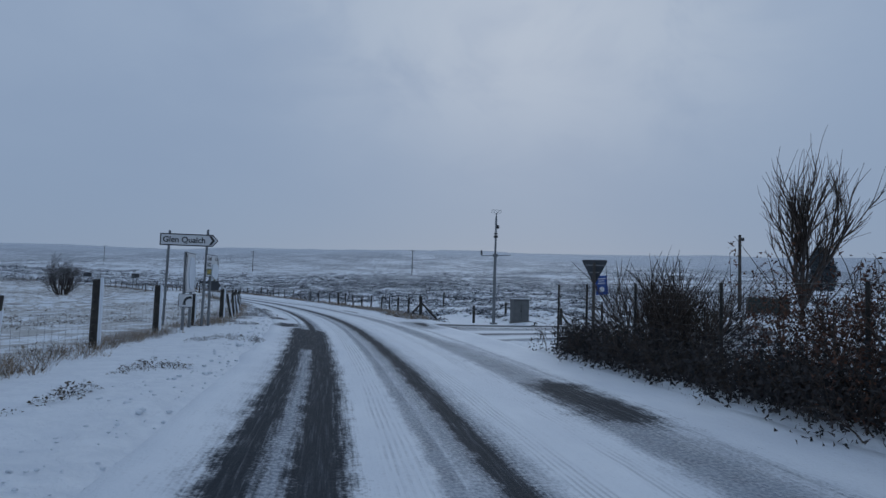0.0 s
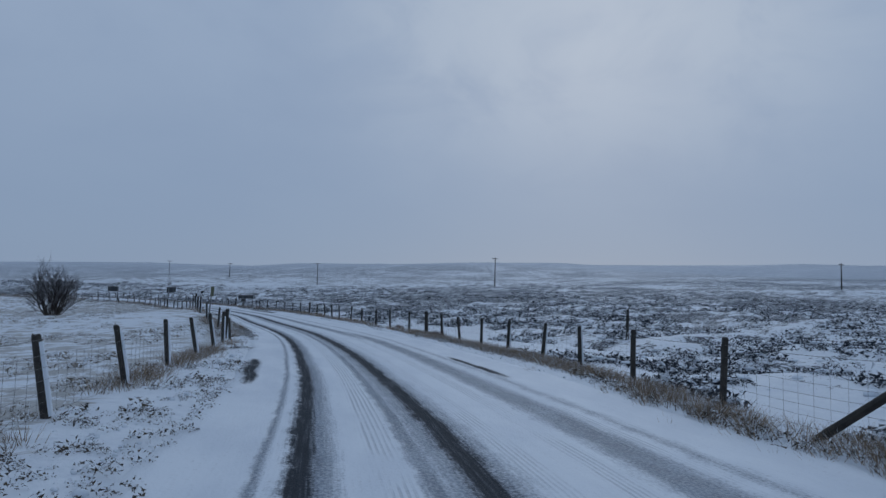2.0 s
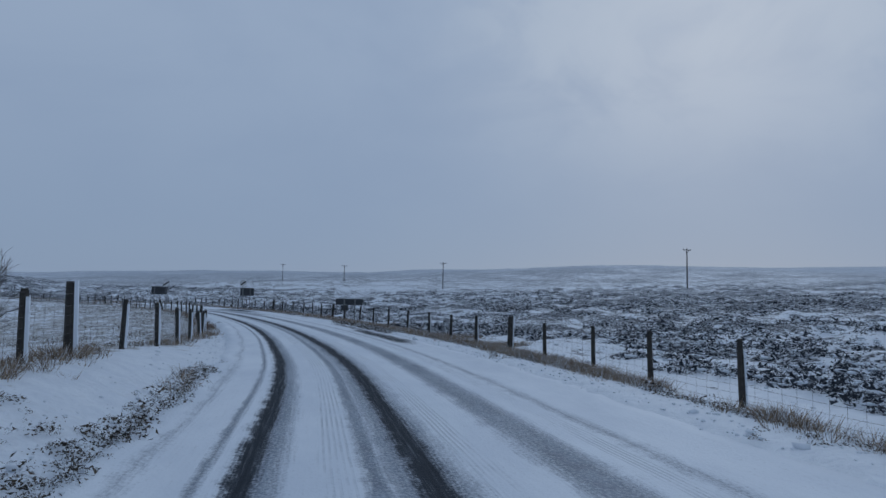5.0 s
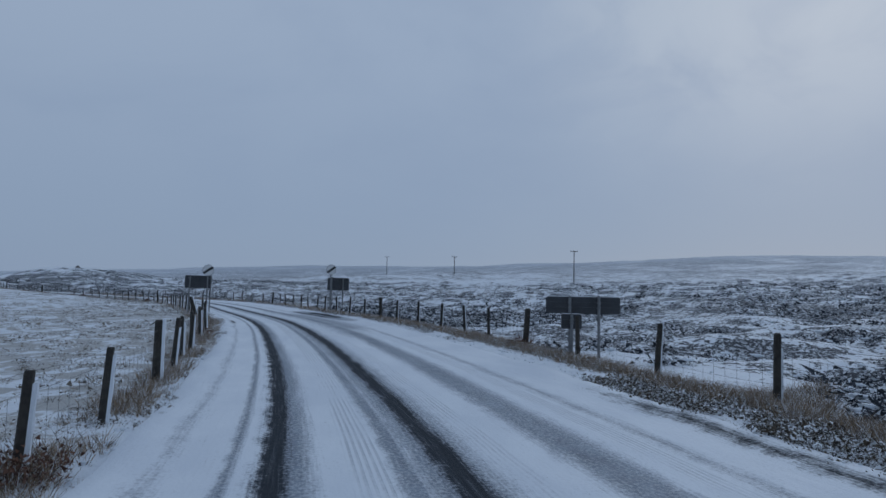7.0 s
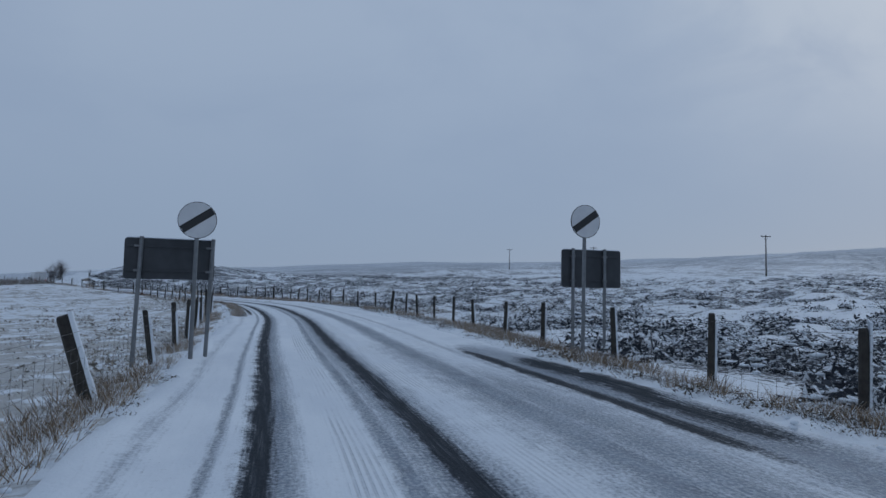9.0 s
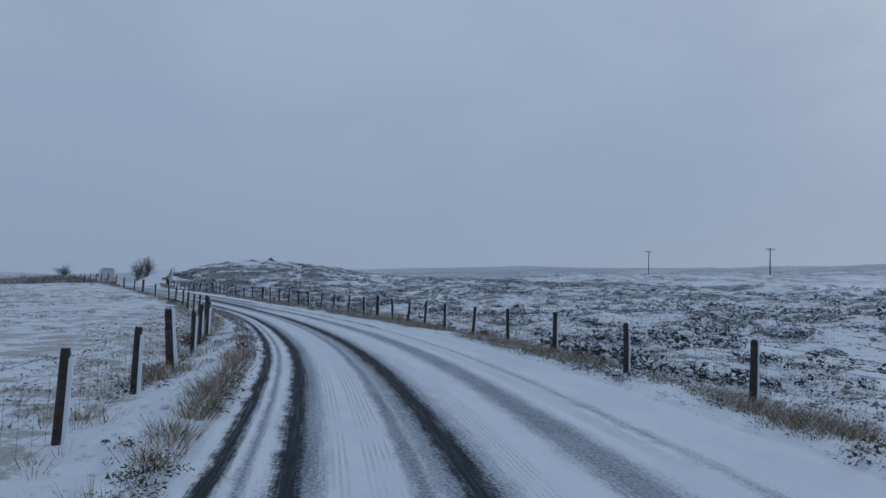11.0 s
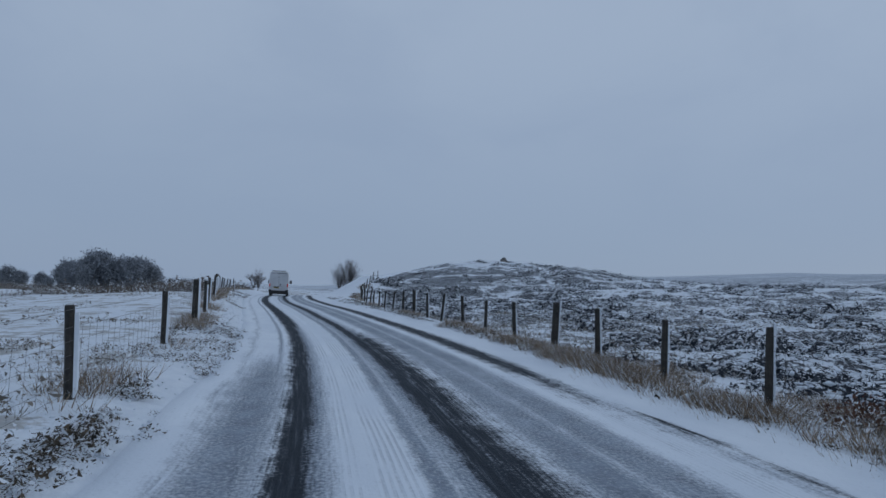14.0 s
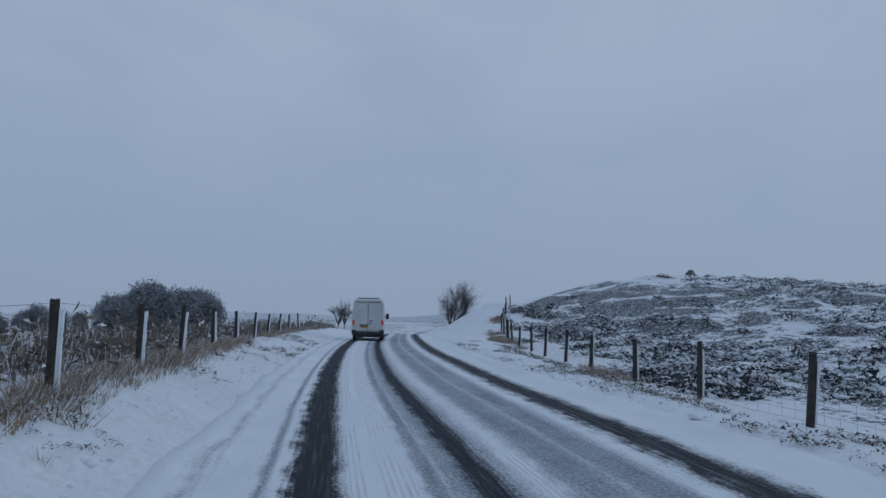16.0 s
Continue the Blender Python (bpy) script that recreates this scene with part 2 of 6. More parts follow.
def road_material(name, main):
    """Driven snow on asphalt: bare wheel tracks, slush between them; the UV holds metres across and along."""
    m, n = material(name)
    uv = n.add("ShaderNodeUVMap").outputs[0]
    xy = n.add("ShaderNodeSeparateXYZ", Vector=uv)
    u, s = xy.outputs[0], xy.outputs[1]
    slow = n.noise(n.scale(uv, 0.25, 0.05, 1.0), 1.0, 3.0)
    ragged = n.noise(n.scale(uv, 3.6, 2.2, 1.0), 1.0, 5.0, 0.62)
    speck = n.noise(n.scale(uv, 26.0, 20.0, 1.0), 1.0, 3.0, 0.6)
    grit = n.noise(n.scale(uv, 70.0, 55.0, 1.0), 1.0, 3.0, 0.65)
    streak = n.noise(n.scale(uv, 24.0, 0.8, 1.0), 1.0, 4.0, 0.6)
    broad = n.noise(n.scale(uv, 0.9, 0.35, 1.0), 1.0, 4.0, 0.6)
    wob = n.math("ADD", u, n.math("ADD", n.math("MULTIPLY_ADD", slow, 0.26, -0.13), n.math("MULTIPLY_ADD", ragged, 0.10, -0.05)))
    mess = n.math("ADD", n.math("MULTIPLY", ragged, 0.40), n.math("ADD", n.math("MULTIPLY", speck, 0.32), n.math("MULTIPLY", streak, 0.28)))
    mess = n.math("SUBTRACT", mess, 0.5)

    def band(at, half, lo=None, hi=None, fade=3.0, gain=1.0):
        d = n.math("ABSOLUTE", n.math("SUBTRACT", wob, at))
        f = n.math("MULTIPLY", n.math("SUBTRACT", 1.0, n.math("DIVIDE", d, half), clamp=True), gain)
        if lo is not None:
            f = n.math("MULTIPLY", f, n.ramp(s, lo - fade, lo + fade))
        if hi is not None:
            f = n.math("MULTIPLY", f, n.ramp(s, hi - fade, hi + fade, 1.0, 0.0))
        return f

    def many(*fs):
        f = fs[0]
        for g in fs[1:]:
            f = n.math("MAXIMUM", f, g)
        return f

    patch = n.ramp(n.noise(n.scale(uv, 1.1, 0.28, 1.0), 1.0, 3.0), 0.48, 0.60)
    if main:
        wet = many(band(-0.22, 0.25), band(1.47, 0.30), band(-0.08, 0.50, None, 23.5, 1.0), band(-0.76, 0.42, 4.0, 25.0, 1.0),
                   band(-0.45, 0.95, 15.8, 24.3, 1.0), band(-1.10, 0.90, 25.6, 28.3, 0.8), band(-1.45, 0.80, 31.0, 33.4, 0.9), band(-1.45, 0.28, 41.6, 47.0, 0.8), band(-1.15, 0.2, 133.4, 136.2, 0.7, 0.75), band(4.42, 0.30, 139.0, 149.0, 1.5), n.math("MULTIPLY", band(5.05, 0.62, 139.5, 147.0, 1.2), n.ramp(patch, 0.0, 1.0, 0.7, 1.0)),
                   band(-0.88, 0.20, 166.0, 204.0), band(-0.22, 0.34, 207.0), band(1.72, 0.70, 208.0, 229.0, 5.0, 0.78), band(-0.08, 0.36, 229.0), band(3.98, 0.62, 217.0, None, 6.0, 0.95),
                   n.math("MULTIPLY", band(4.32, 0.20, 191.0, 217.0), n.ramp(patch, 0.0, 1.0, 0.5, 1.0)), band(4.85, 0.35, 27.5, 30.5, 1.0), band(4.38, 0.22, 42.8, 48.2, 1.2),
                   band(3.72, 0.95, 7.2, 10.9, 0.9), band(4.85, 0.70, 96.0, 106.0, 2.0, 0.85), band(5.1, 0.4, 104.0, 113.0, 2.0, 0.6))
        slush = many(band(-0.12, 0.42), band(1.42, 0.66), band(0.98, 0.20, None, None, 3.0, 0.9), band(-0.62, 0.12, None, None, 3.0, 0.7), band(3.40, 0.52, None, 62.0, 6.0), band(3.0, 0.52, 58.0, None, 6.0),
                     band(2.9, 1.1, 124.0, 152.0, 4.0, 0.65), band(4.75, 0.95, 136.0, 150.0, 2.0, 0.95), band(3.5, 1.6, 128.0, 146.0, 4.0, 0.7), band(2.45, 0.55, 205.0, None, 8.0), band(-0.80, 0.70, 208.0, 221.0, 3.0, 0.9), band(4.12, 0.30, None, None, 3.0, 0.5),
                     band(4.6, 1.1, 25.5, 31.5, 1.5, 0.9), band(-0.5, 1.0, None, 27.0, 2.0, 0.8), band(-1.25, 0.22, 60.0, None, 3.0, 0.4), band(3.6, 1.0, None, 20.0, 3.0, 0.7))
        comb = n.math("SINE", n.math("MULTIPLY", n.math("ADD", u, n.math("MULTIPLY_ADD", slow, 0.26, -0.13)), 98.0))
        lines = n.math("MULTIPLY", n.ramp(comb, -0.3, 0.7), n.ramp(many(band(0.66, 0.24), band(0.22, 0.20, 160.0), band(2.05, 0.22), band(2.75, 0.2), band(3.75, 0.2)), 0.12, 0.45))
        lines = n.math("MULTIPLY", lines, n.ramp(n.math("ADD", mess, n.math("MULTIPLY", broad, 0.9)), 0.30, 0.60))
    else:
        wet = many(n.math("MULTIPLY", band(3.25, 0.75), n.ramp(patch, 0.0, 1.0, 0.75, 1.0)), band(-1.4, 0.25), n.math("MULTIPLY", band(1.7, 0.55, None, 18.0, 3.0), n.ramp(patch, 0.0, 1.0, 0.5, 1.0)), band(3.0, 1.0, None, 13.0, 1.5), band(1.2, 0.4, None, 12.0, 2.0, 0.7))
        slush = many(band(-1.4, 0.8), band(0.6, 0.8), band(2.9, 1.4), band(-3.2, 0.5))
        lines = n.ramp(streak, 0.55, 0.75, 0.0, 0.4)
    wet = n.ramp(n.math("MULTIPLY_ADD", mess, 2.0, wet), 0.22, 0.74)
    wet = n.math("MULTIPLY", wet, n.ramp(n.math("ADD", n.math("MULTIPLY", streak, 0.5), n.math("MULTIPLY", grit, 0.5)), 0.36, 0.52, 0.72, 1.0))
    slush = n.ramp(n.math("MULTIPLY_ADD", mess, 1.7, slush), 0.12, 0.80, 0.0, 1.0)
    slush = n.math("MULTIPLY", slush, n.ramp(n.math("ADD", n.math("MULTIPLY", speck, 0.6), n.math("MULTIPLY", broad, 0.4)), 0.34, 0.60, 0.55, 1.0))
    slush = n.math("MAXIMUM", slush, n.math("MULTIPLY", lines, 0.36))
    snow = n.mix(n.ramp(broad, 0.3, 0.7), SNOW_B, SNOW_A)
    snow = n.mix(n.ramp(n.math("ADD", n.math("MULTIPLY", speck, 0.5), n.math("MULTIPLY", streak, 0.5)), 0.52, 0.68, 0.0, 0.22), snow, (0.44, 0.455, 0.48))
    snow = n.mix(n.ramp(n.math("ADD", n.math("MULTIPLY", speck, 0.75), n.math("MULTIPLY", ragged, 0.25)), 0.66, 0.72, 0.0, 0.6), snow, (0.20, 0.205, 0.21))
    tar = n.mix(n.ramp(grit, 0.3, 0.7), (0.013, 0.017, 0.023), (0.042, 0.050, 0.062))
    grey = n.mix(n.ramp(ragged, 0.3, 0.7), (0.072, 0.098, 0.137), (0.185, 0.228, 0.290))
    color = n.mix(wet, n.mix(n.math("MULTIPLY", slush, 0.90), snow, grey), tar)
    relief = n.math("SUBTRACT", n.math("ADD", n.math("MULTIPLY", ragged, 0.5), n.math("MULTIPLY", speck, 0.35)), n.math("MULTIPLY", n.math("MAXIMUM", wet, slush), 0.8))
    finish(n, color, n.mix(wet, (0.6, 0.6, 0.6), (0.66, 0.66, 0.66)), 0.0, n.bump(relief, 0.8, 0.04), Specular_IOR_Level=n.ramp(wet, 0.0, 1.0, 0.35, 0.05))
    return m


moor_mat, road_mat, lane_mat = moor_material(), road_material("driven_snow", True), road_material("side_lane_snow", False)

# ---- plan: the road's middle of the near lane, every 15 m ----
ROAD = [(3.92, -58.19, 0.4), (2.43, -43.27, 0.4), (0.94, -28.34, 0.4), (-0.55, -13.42, 0.4), (-2.04, 1.51, 0.4), (-3.71, 16.41, 0.32),
        (-6.07, 31.23, 0.12), (-9.63, 45.79, -0.08), (-14.3, 60.05, -0.21), (-20.58, 73.69, -0.23), (-26.94, 87.28, -0.25), (-34.58, 100.17, -0.2),
        (-43.31, 112.37, -0.12), (-52.89, 123.91, -0.05), (-63.62, 134.38, -0.01), (-74.51, 144.7, 0.03), (-86.28, 153.97, 0.08), (-99.17, 161.62, 0.02),
        (-112.87, 167.7, 0.03), (-127.1, 172.44, 0.17), (-141.66, 176.01, 0.36), (-156.27, 179.42, 0.44), (-170.73, 183.4, 0.48), (-185, 188.01, 0.50),
        (-199.15, 193, 0.38), (-213.2, 198.24, -0.05), (-227.21, 203.6, -0.3), (-241.21, 208.97, -1)]


def road_curve():
    c = np.array(ROAD)
    c = np.vstack([2 * c[0] - c[1], c, 2 * c[-1] - c[-2]])
    out = []
    for i in range(1, len(c) - 2):
        a, b, d, e = c[i - 1:i + 3]
        for f in np.arange(0, 1, 1 / 30):
            out.append(0.5 * (2 * b + (d - a) * f + (2 * a - 5 * b + 4 * d - e) * f * f + (3 * b - a - 3 * d + e) * f ** 3))
    out = np.array(out + [c[-2]])
    step = np.hypot(*np.diff(out[:, :2], axis=0).T)
    return out, np.concatenate([[0], np.cumsum(step)]) - 60.0


CURVE, ALONG = road_curve()
TANGENT = np.gradient(CURVE[:, :2], axis=0)
TANGENT /= np.hypot(*TANGENT.T)[:, None]
LEFT_FENCE_U = [(-60, -5.2), (15, -4.85), (19.1, -4.54), (22.5, -4.15), (25.5, -3.6), (30, -3.45), (44, -3.4), (48, -3.05), (51, -2.8), (58, -2.75), (64,
                -3.1), (70, -3.4), (82, -3.7), (100, -2.8), (118, -2.48), (134, -2.4), (153, -2.4), (160, -2.8), (180, -2.7), (195, -2.5), (205, -2.7),
                (214, -2.75), (222, -2.9), (235, -3.1), (250, -3.2), (256, -3.4), (266, -3.8), (276, -4.2), (345, -4)]
RIDGE_U = [(56, -1.8), (90, -1.8), (164, -1.35), (203, -1.4), (206, -1.55), (211, -1.95), (217, -2.3)]
RIGHT_FENCE_U = [(-60, 6.5), (36, 6.3), (45, 7), (58, 6.9), (75, 7.6), (100, 7.5), (125, 7.4), (145, 6.6), (155, 7.3), (185, 6.8), (198, 6.45), (214, 6.05), (218,
               6.1), (224, 6.4), (234, 6.45), (240, 6.7), (246, 7), (252, 7.45), (258, 8), (268, 8.7), (276, 9.3), (284, 10.2), (297, 12.6), (310, 16), (345, 20)]
LEFT_RISE = [(-60, 0.05), (19, 0.0), (24, 0.08), (35, 0.0), (60, -0.05), (69, 0.2), (75, 0.55), (84, 0.55), (95, 0.1), (105, -0.05), (120, -0.1), (150, -0.25), (190, -0.25),
             (205, -0.12), (214, 0.03), (226, 0.13), (235, 0.3), (244, 0.55), (254, 0.55), (265, 0.45), (345, 0.3)]
RIGHT_GRASS = [(33, 0.50), (60, 0.45), (88, 0.75), (112, 0.90), (150, 0.80), (165, 0.50), (185, 0.60), (207, 0.65), (216, 0.45), (226, 0.25), (300, 0.25)]
LEFT_GRASS = [(-8, 0.35), (20, 0.45), (50, 0.45), (62, 0.35), (88, 0.55), (100, 0.68), (115, 0.62), (145, 0.72), (165, 0.42), (190, 0.40), (200, 0.32), (212, 0.28), (226, 0.28), (240, 0.55), (290, 0.60)]

HEATH_FROM = [(33, 9.5), (62, 7.0), (90, 3.5), (150, 3.0), (345, 3.0)]
HEATH_THICK = [(33, 0.95), (90, 1.05), (150, 1.05), (172, 0.70), (212, 0.70), (232, 0.84), (345, 0.80)]


def table(rows, s):
    return np.interp(s, *zip(*rows))


def station(x, y):
    """Metres along and to the right of the road's line, and that line's height, for points of the plan."""
    x, y = np.atleast_1d(np.asarray(x, float)), np.atleast_1d(np.asarray(y, float))
    near = np.empty(len(x), int)
    sparse = np.arange(0, len(CURVE), 4)
    for i in range(0, len(x), 20000):
        d = (x[i:i + 20000, None] - CURVE[None, sparse, 0]) ** 2 + (y[i:i + 20000, None] - CURVE[None, sparse, 1]) ** 2
        near[i:i + 20000] = sparse[np.argmin(d, axis=1)]
    dx, dy = x - CURVE[near, 0], y - CURVE[near, 1]
    t = TANGENT[near]
    ahead = dx * t[:, 0] + dy * t[:, 1]
    side = dx * t[:, 1] - dy * t[:, 0]
    s = ALONG[near] + np.clip(ahead, -2, 2)
    over = np.abs(ahead) > 2
    side = np.where(over, np.sign(side) * np.hypot(dx, dy), side)
    return s, side, np.interp(s, ALONG, CURVE[:, 2])


def smooth(v, lo, hi):
    f = np.clip((v - lo) / (hi - lo), 0, 1)
    return f * f * (3 - 2 * f)


def lattice(x, y, size, seed):
    """Smooth value noise on the plan, about -1 to 1."""
    x, y = x / size, y / size
    i, j = np.floor(x).astype(int), np.floor(y).astype(int)
    f, g = x - i, y - j
    f, g = f * f * (3 - 2 * f), g * g * (3 - 2 * g)

    def value(a, b):
        h = (a * 374761393 + b * 668265263 + seed * 974634777) & 0x7FFFFFFF
        h = ((h ^ (h >> 13)) * 1274126177) & 0x7FFFFFFF
        return ((h ^ (h >> 16)) & 0xFFFF) / 32767.5 - 1

    return (value(i, j) * (1 - f) + value(i + 1, j) * f) * (1 - g) + (value(i, j + 1) * (1 - f) + value(i + 1, j + 1) * f) * g


SIDE_S = 25.2                                     # where the side lane leaves, and its half width
MOUND = (-190.9, 225.0)                          # where the cairn stands
KNOLL = (-191.4, 227.3)


def lane_half(u):
    return 4.1 + 2.6 * np.exp(-np.clip(u - 5, 0, None) / 2.2)


def heights(x, y):
    s, u, zr = station(x, y)
    x, y = np.atleast_1d(x), np.atleast_1d(y)
    lf, rf, rise = table(LEFT_FENCE_U, s), table(RIGHT_FENCE_U, s), table(LEFT_RISE, s)
    left = -u
    z = zr.copy()
    z += np.where(u < -1.6, smooth(left, 1.6, -lf) * rise + 0.10 * smooth(left, 1.6, 2.1), 0)
    z += np.where(u < lf, (-rise * 0.7 - 0.55) * smooth(left, -lf + 0.5, -lf + 14) + 0.002 * (left + lf), 0)
    z += np.where(u > 5.1, 0.10 * smooth(u, 5.1, 5.6) - 0.22 * smooth(u, 5.8, rf + 1.5), 0)
    px = np.interp(s, ALONG, CURVE[:, 0])
    py = np.interp(s, ALONG, CURVE[:, 1])
    up = np.clip((x - px) * 0.30 + (y - py) * 0.954 - 7, 0, None)
    moor = np.where(u > 5.1, 1.0, smooth(left, 60, 200))
    z += 0.058 * up * moor * smooth(np.abs(u), 8, 30)
    away = np.abs(u)
    z += (0.12 + 0.16 * (u > 0)) * lattice(x, y, 2.3, 1) * smooth(away - 3, 5, 9) + (0.09 + 0.08 * (u > 0)) * lattice(x, y, 1.15, 2) * smooth(away - 3, 5, 9)
    z += 0.35 * lattice(x, y, 9, 3) * smooth(away, 10, 28) + 1.1 * lattice(x, y, 45, 4) * smooth(away, 30, 110)
    z += 9.0 * lattice(x, y, 230, 5) * smooth(away, 180, 600)
    # the knoll with the cairn, and the bank below it
    mx, my = x - KNOLL[0], y - KNOLL[1]
    z += 4.25 * np.exp(-((mx * 0.97 - my * 0.24) / 23) ** 2 - ((mx * 0.24 + my * 0.97) / 17) ** 2)
    z += np.where(u > 5.1, 2.3 * np.exp(-((s - 306) / 20) ** 2) * smooth(u, 5.6, 11.5) * (1 - smooth(u, 18, 40)), 0)
    z -= 0.6 * np.exp(-((x + 51) / 14) ** 2 - ((y - 98) / 14) ** 2)
    # the garden behind the hedge stands higher than the road
    z += np.where(u > 7.5, 1.05 * smooth(u, 8.0, 9.6) * (1 - smooth(u, 18, 32)) * smooth(s, -30, -20) * (1 - smooth(s, 15.5, 18.5)), 0)
    # the side lane lies level
    lane = smooth(lane_half(u) + 1.5 - np.abs(s - SIDE_S), 0, 1.4) * smooth(u, 5.0, 7.0) * (1 - smooth(u, 60, 75))
    z = z * (1 - lane) + (zr - 0.05 + 0.012 * np.clip(u - 5, 0, None)) * lane
    sunk = np.maximum(smooth(u, -1.75, -1.2) * (1 - smooth(u, 4.9, 5.45)), smooth(lane_half(u) - np.abs(s - SIDE_S), 0.0, 0.6) * smooth(u, 4.0, 5.0) * (1 - smooth(u, 55, 62)))
    return z - 0.16 * sunk, s, u


def ground_z(x, y):
    return float(heights(np.array([x]), np.array([y]))[0][0])


def spot(s, u):
    """The plan's place at s metres along and u metres to the right, and the road's bearing there."""
    x, y = np.interp(s, ALONG, CURVE[:, 0]), np.interp(s, ALONG, CURVE[:, 1])
    tx, ty = np.interp(s, ALONG, TANGENT[:, 0]), np.interp(s, ALONG, TANGENT[:, 1])
    return x + ty * u, y - tx * u, math.degrees(math.atan2(ty, tx)) - 90


def foot(s, u, sink=0.0):
    x, y, turn = spot(s, u)
    return x, y, ground_z(x, y) - sink, turn


# ---- building blocks ----
def mesh_from(name, verts, faces, mat, smooth_shade=False):
    """A mesh from arrays; faces all of one size."""
    me = bpy.data.meshes.new(name)
    verts, faces = np.asarray(verts, np.float32), np.asarray(faces, np.int32)
    k = faces.shape[1]
    me.vertices.add(len(verts))
    me.vertices.foreach_set("co", verts.ravel())
    me.loops.add(faces.size)
    me.loops.foreach_set("vertex_index", faces.ravel())
    me.polygons.add(len(faces))
    me.polygons.foreach_set("loop_start", np.arange(0, faces.size, k, dtype=np.int32))
    if smooth_shade:
        me.polygons.foreach_set("use_smooth", np.ones(len(faces), bool))
    me.materials.append(mat)
    me.update(calc_edges=True)
    return me


def part(name, bm, mat, parent, label=""):
    """One bmesh as one mesh object under a thing or a part."""
    me = bpy.data.meshes.new(name)
    bm.to_mesh(me)
    bm.free()
    me.materials.append(mat)
    ob = new(name, me)
    ob.parent = parent
    return tagged(ob, label)


def hang(name, me, parent, label=""):
    ob = new(name, me)
    ob.parent = parent
    return tagged(ob, label)


def thing(name, m, label, category, group="", kind=""):
    ob = new(name)
    ob.empty_display_size = 0.2
    ob.matrix_basis = m
    return tagged(ob, label, category, group, kind)


def box(bm, x0, x1, y0, y1, z0, z1, bevel=0.0, m=None):
    r = bmesh.ops.create_cube(bm, size=1.0)
    vs = r["verts"]
    for v in vs:
        v.co = Vector((x0 if v.co.x < 0 else x1, y0 if v.co.y < 0 else y1, z0 if v.co.z < 0 else z1))
    if bevel:
        es = list({e for v in vs for e in v.link_edges})
        r = bmesh.ops.bevel(bm, geom=es, offset=bevel, segments=2, affect="EDGES", profile=0.6)
        vs = r["verts"]
    if m is not None:
        bmesh.ops.transform(bm, matrix=m, verts=list({v for v in vs}))
    return bm


def rod(bm, a, b, r0, r1=None, n=8):
    """A tapered round bar from a to b."""
    a, b = Vector(a), Vector(b)
    r1 = r0 if r1 is None else r1
    q = (b - a).to_track_quat("Z", "Y")
    rings = []
    for p, r in ((a, r0), (b, r1)):
        rings.append([bm.verts.new(p + q @ Vector((r * math.cos(2 * math.pi * i / n), r * math.sin(2 * math.pi * i / n), 0))) for i in range(n)])
    for i in range(n):
        bm.faces.new((rings[0][i], rings[0][(i + 1) % n], rings[1][(i + 1) % n], rings[1][i]))
    bm.faces.new(rings[0][::-1])
    bm.faces.new(rings[1])
    return bm


def plate(bm, outline, y0, y1):
    """A flat board of the given outline in x and z, between two depths."""
    front = [bm.verts.new((x, y0, z)) for x, z in outline]
    rear = [bm.verts.new((x, y1, z)) for x, z in outline]
    n = len(outline)
    bm.faces.new(front)
    bm.faces.new(rear[::-1])
    for i in range(n):
        bm.faces.new((front[i], rear[i], rear[(i + 1) % n], front[(i + 1) % n]))
    bmesh.ops.recalc_face_normals(bm, faces=bm.faces)
    return bm


def rounded(w0, w1, z0, z1, r, k=4):
    out = []
    for cx, cz, a in ((w1 - r, z1 - r, 0), (w0 + r, z1 - r, 90), (w0 + r, z0 + r, 180), (w1 - r, z0 + r, 270)):
        for i in range(k + 1):
            b = radians(a + 90 * i / k)
            out.append((cx + r * math.cos(b), cz + r * math.sin(b)))
    return out


def disc_outline(cx, cz, r, n=40):
    return [(cx + r * math.cos(2 * math.pi * i / n), cz + r * math.sin(2 * math.pi * i / n)) for i in range(n)]


def lettering(name, text, size, x, z, y, mat, parent, align="LEFT", label=""):
    """Letters standing upright on a board, facing -y."""
    cu = bpy.data.curves.new(name, "FONT")
    cu.body, cu.size, cu.align_x, cu.extrude = text, size, align, 0.0015
    cu.offset = size * 0.022
    tmp = bpy.data.objects.new(name, cu)
    scene.collection.objects.link(tmp)
    me = bpy.data.meshes.new_from_object(tmp.evaluated_get(bpy.context.evaluated_depsgraph_get()))
    bpy.data.objects.remove(tmp)
    bpy.data.curves.remove(cu)
    me.transform(Matrix.Translation((x, y, z)) @ Matrix.Rotation(radians(90), 4, "X"))
    me.name = name
    me.materials.clear()
    me.materials.append(mat)
    return hang(name, me, parent, label)


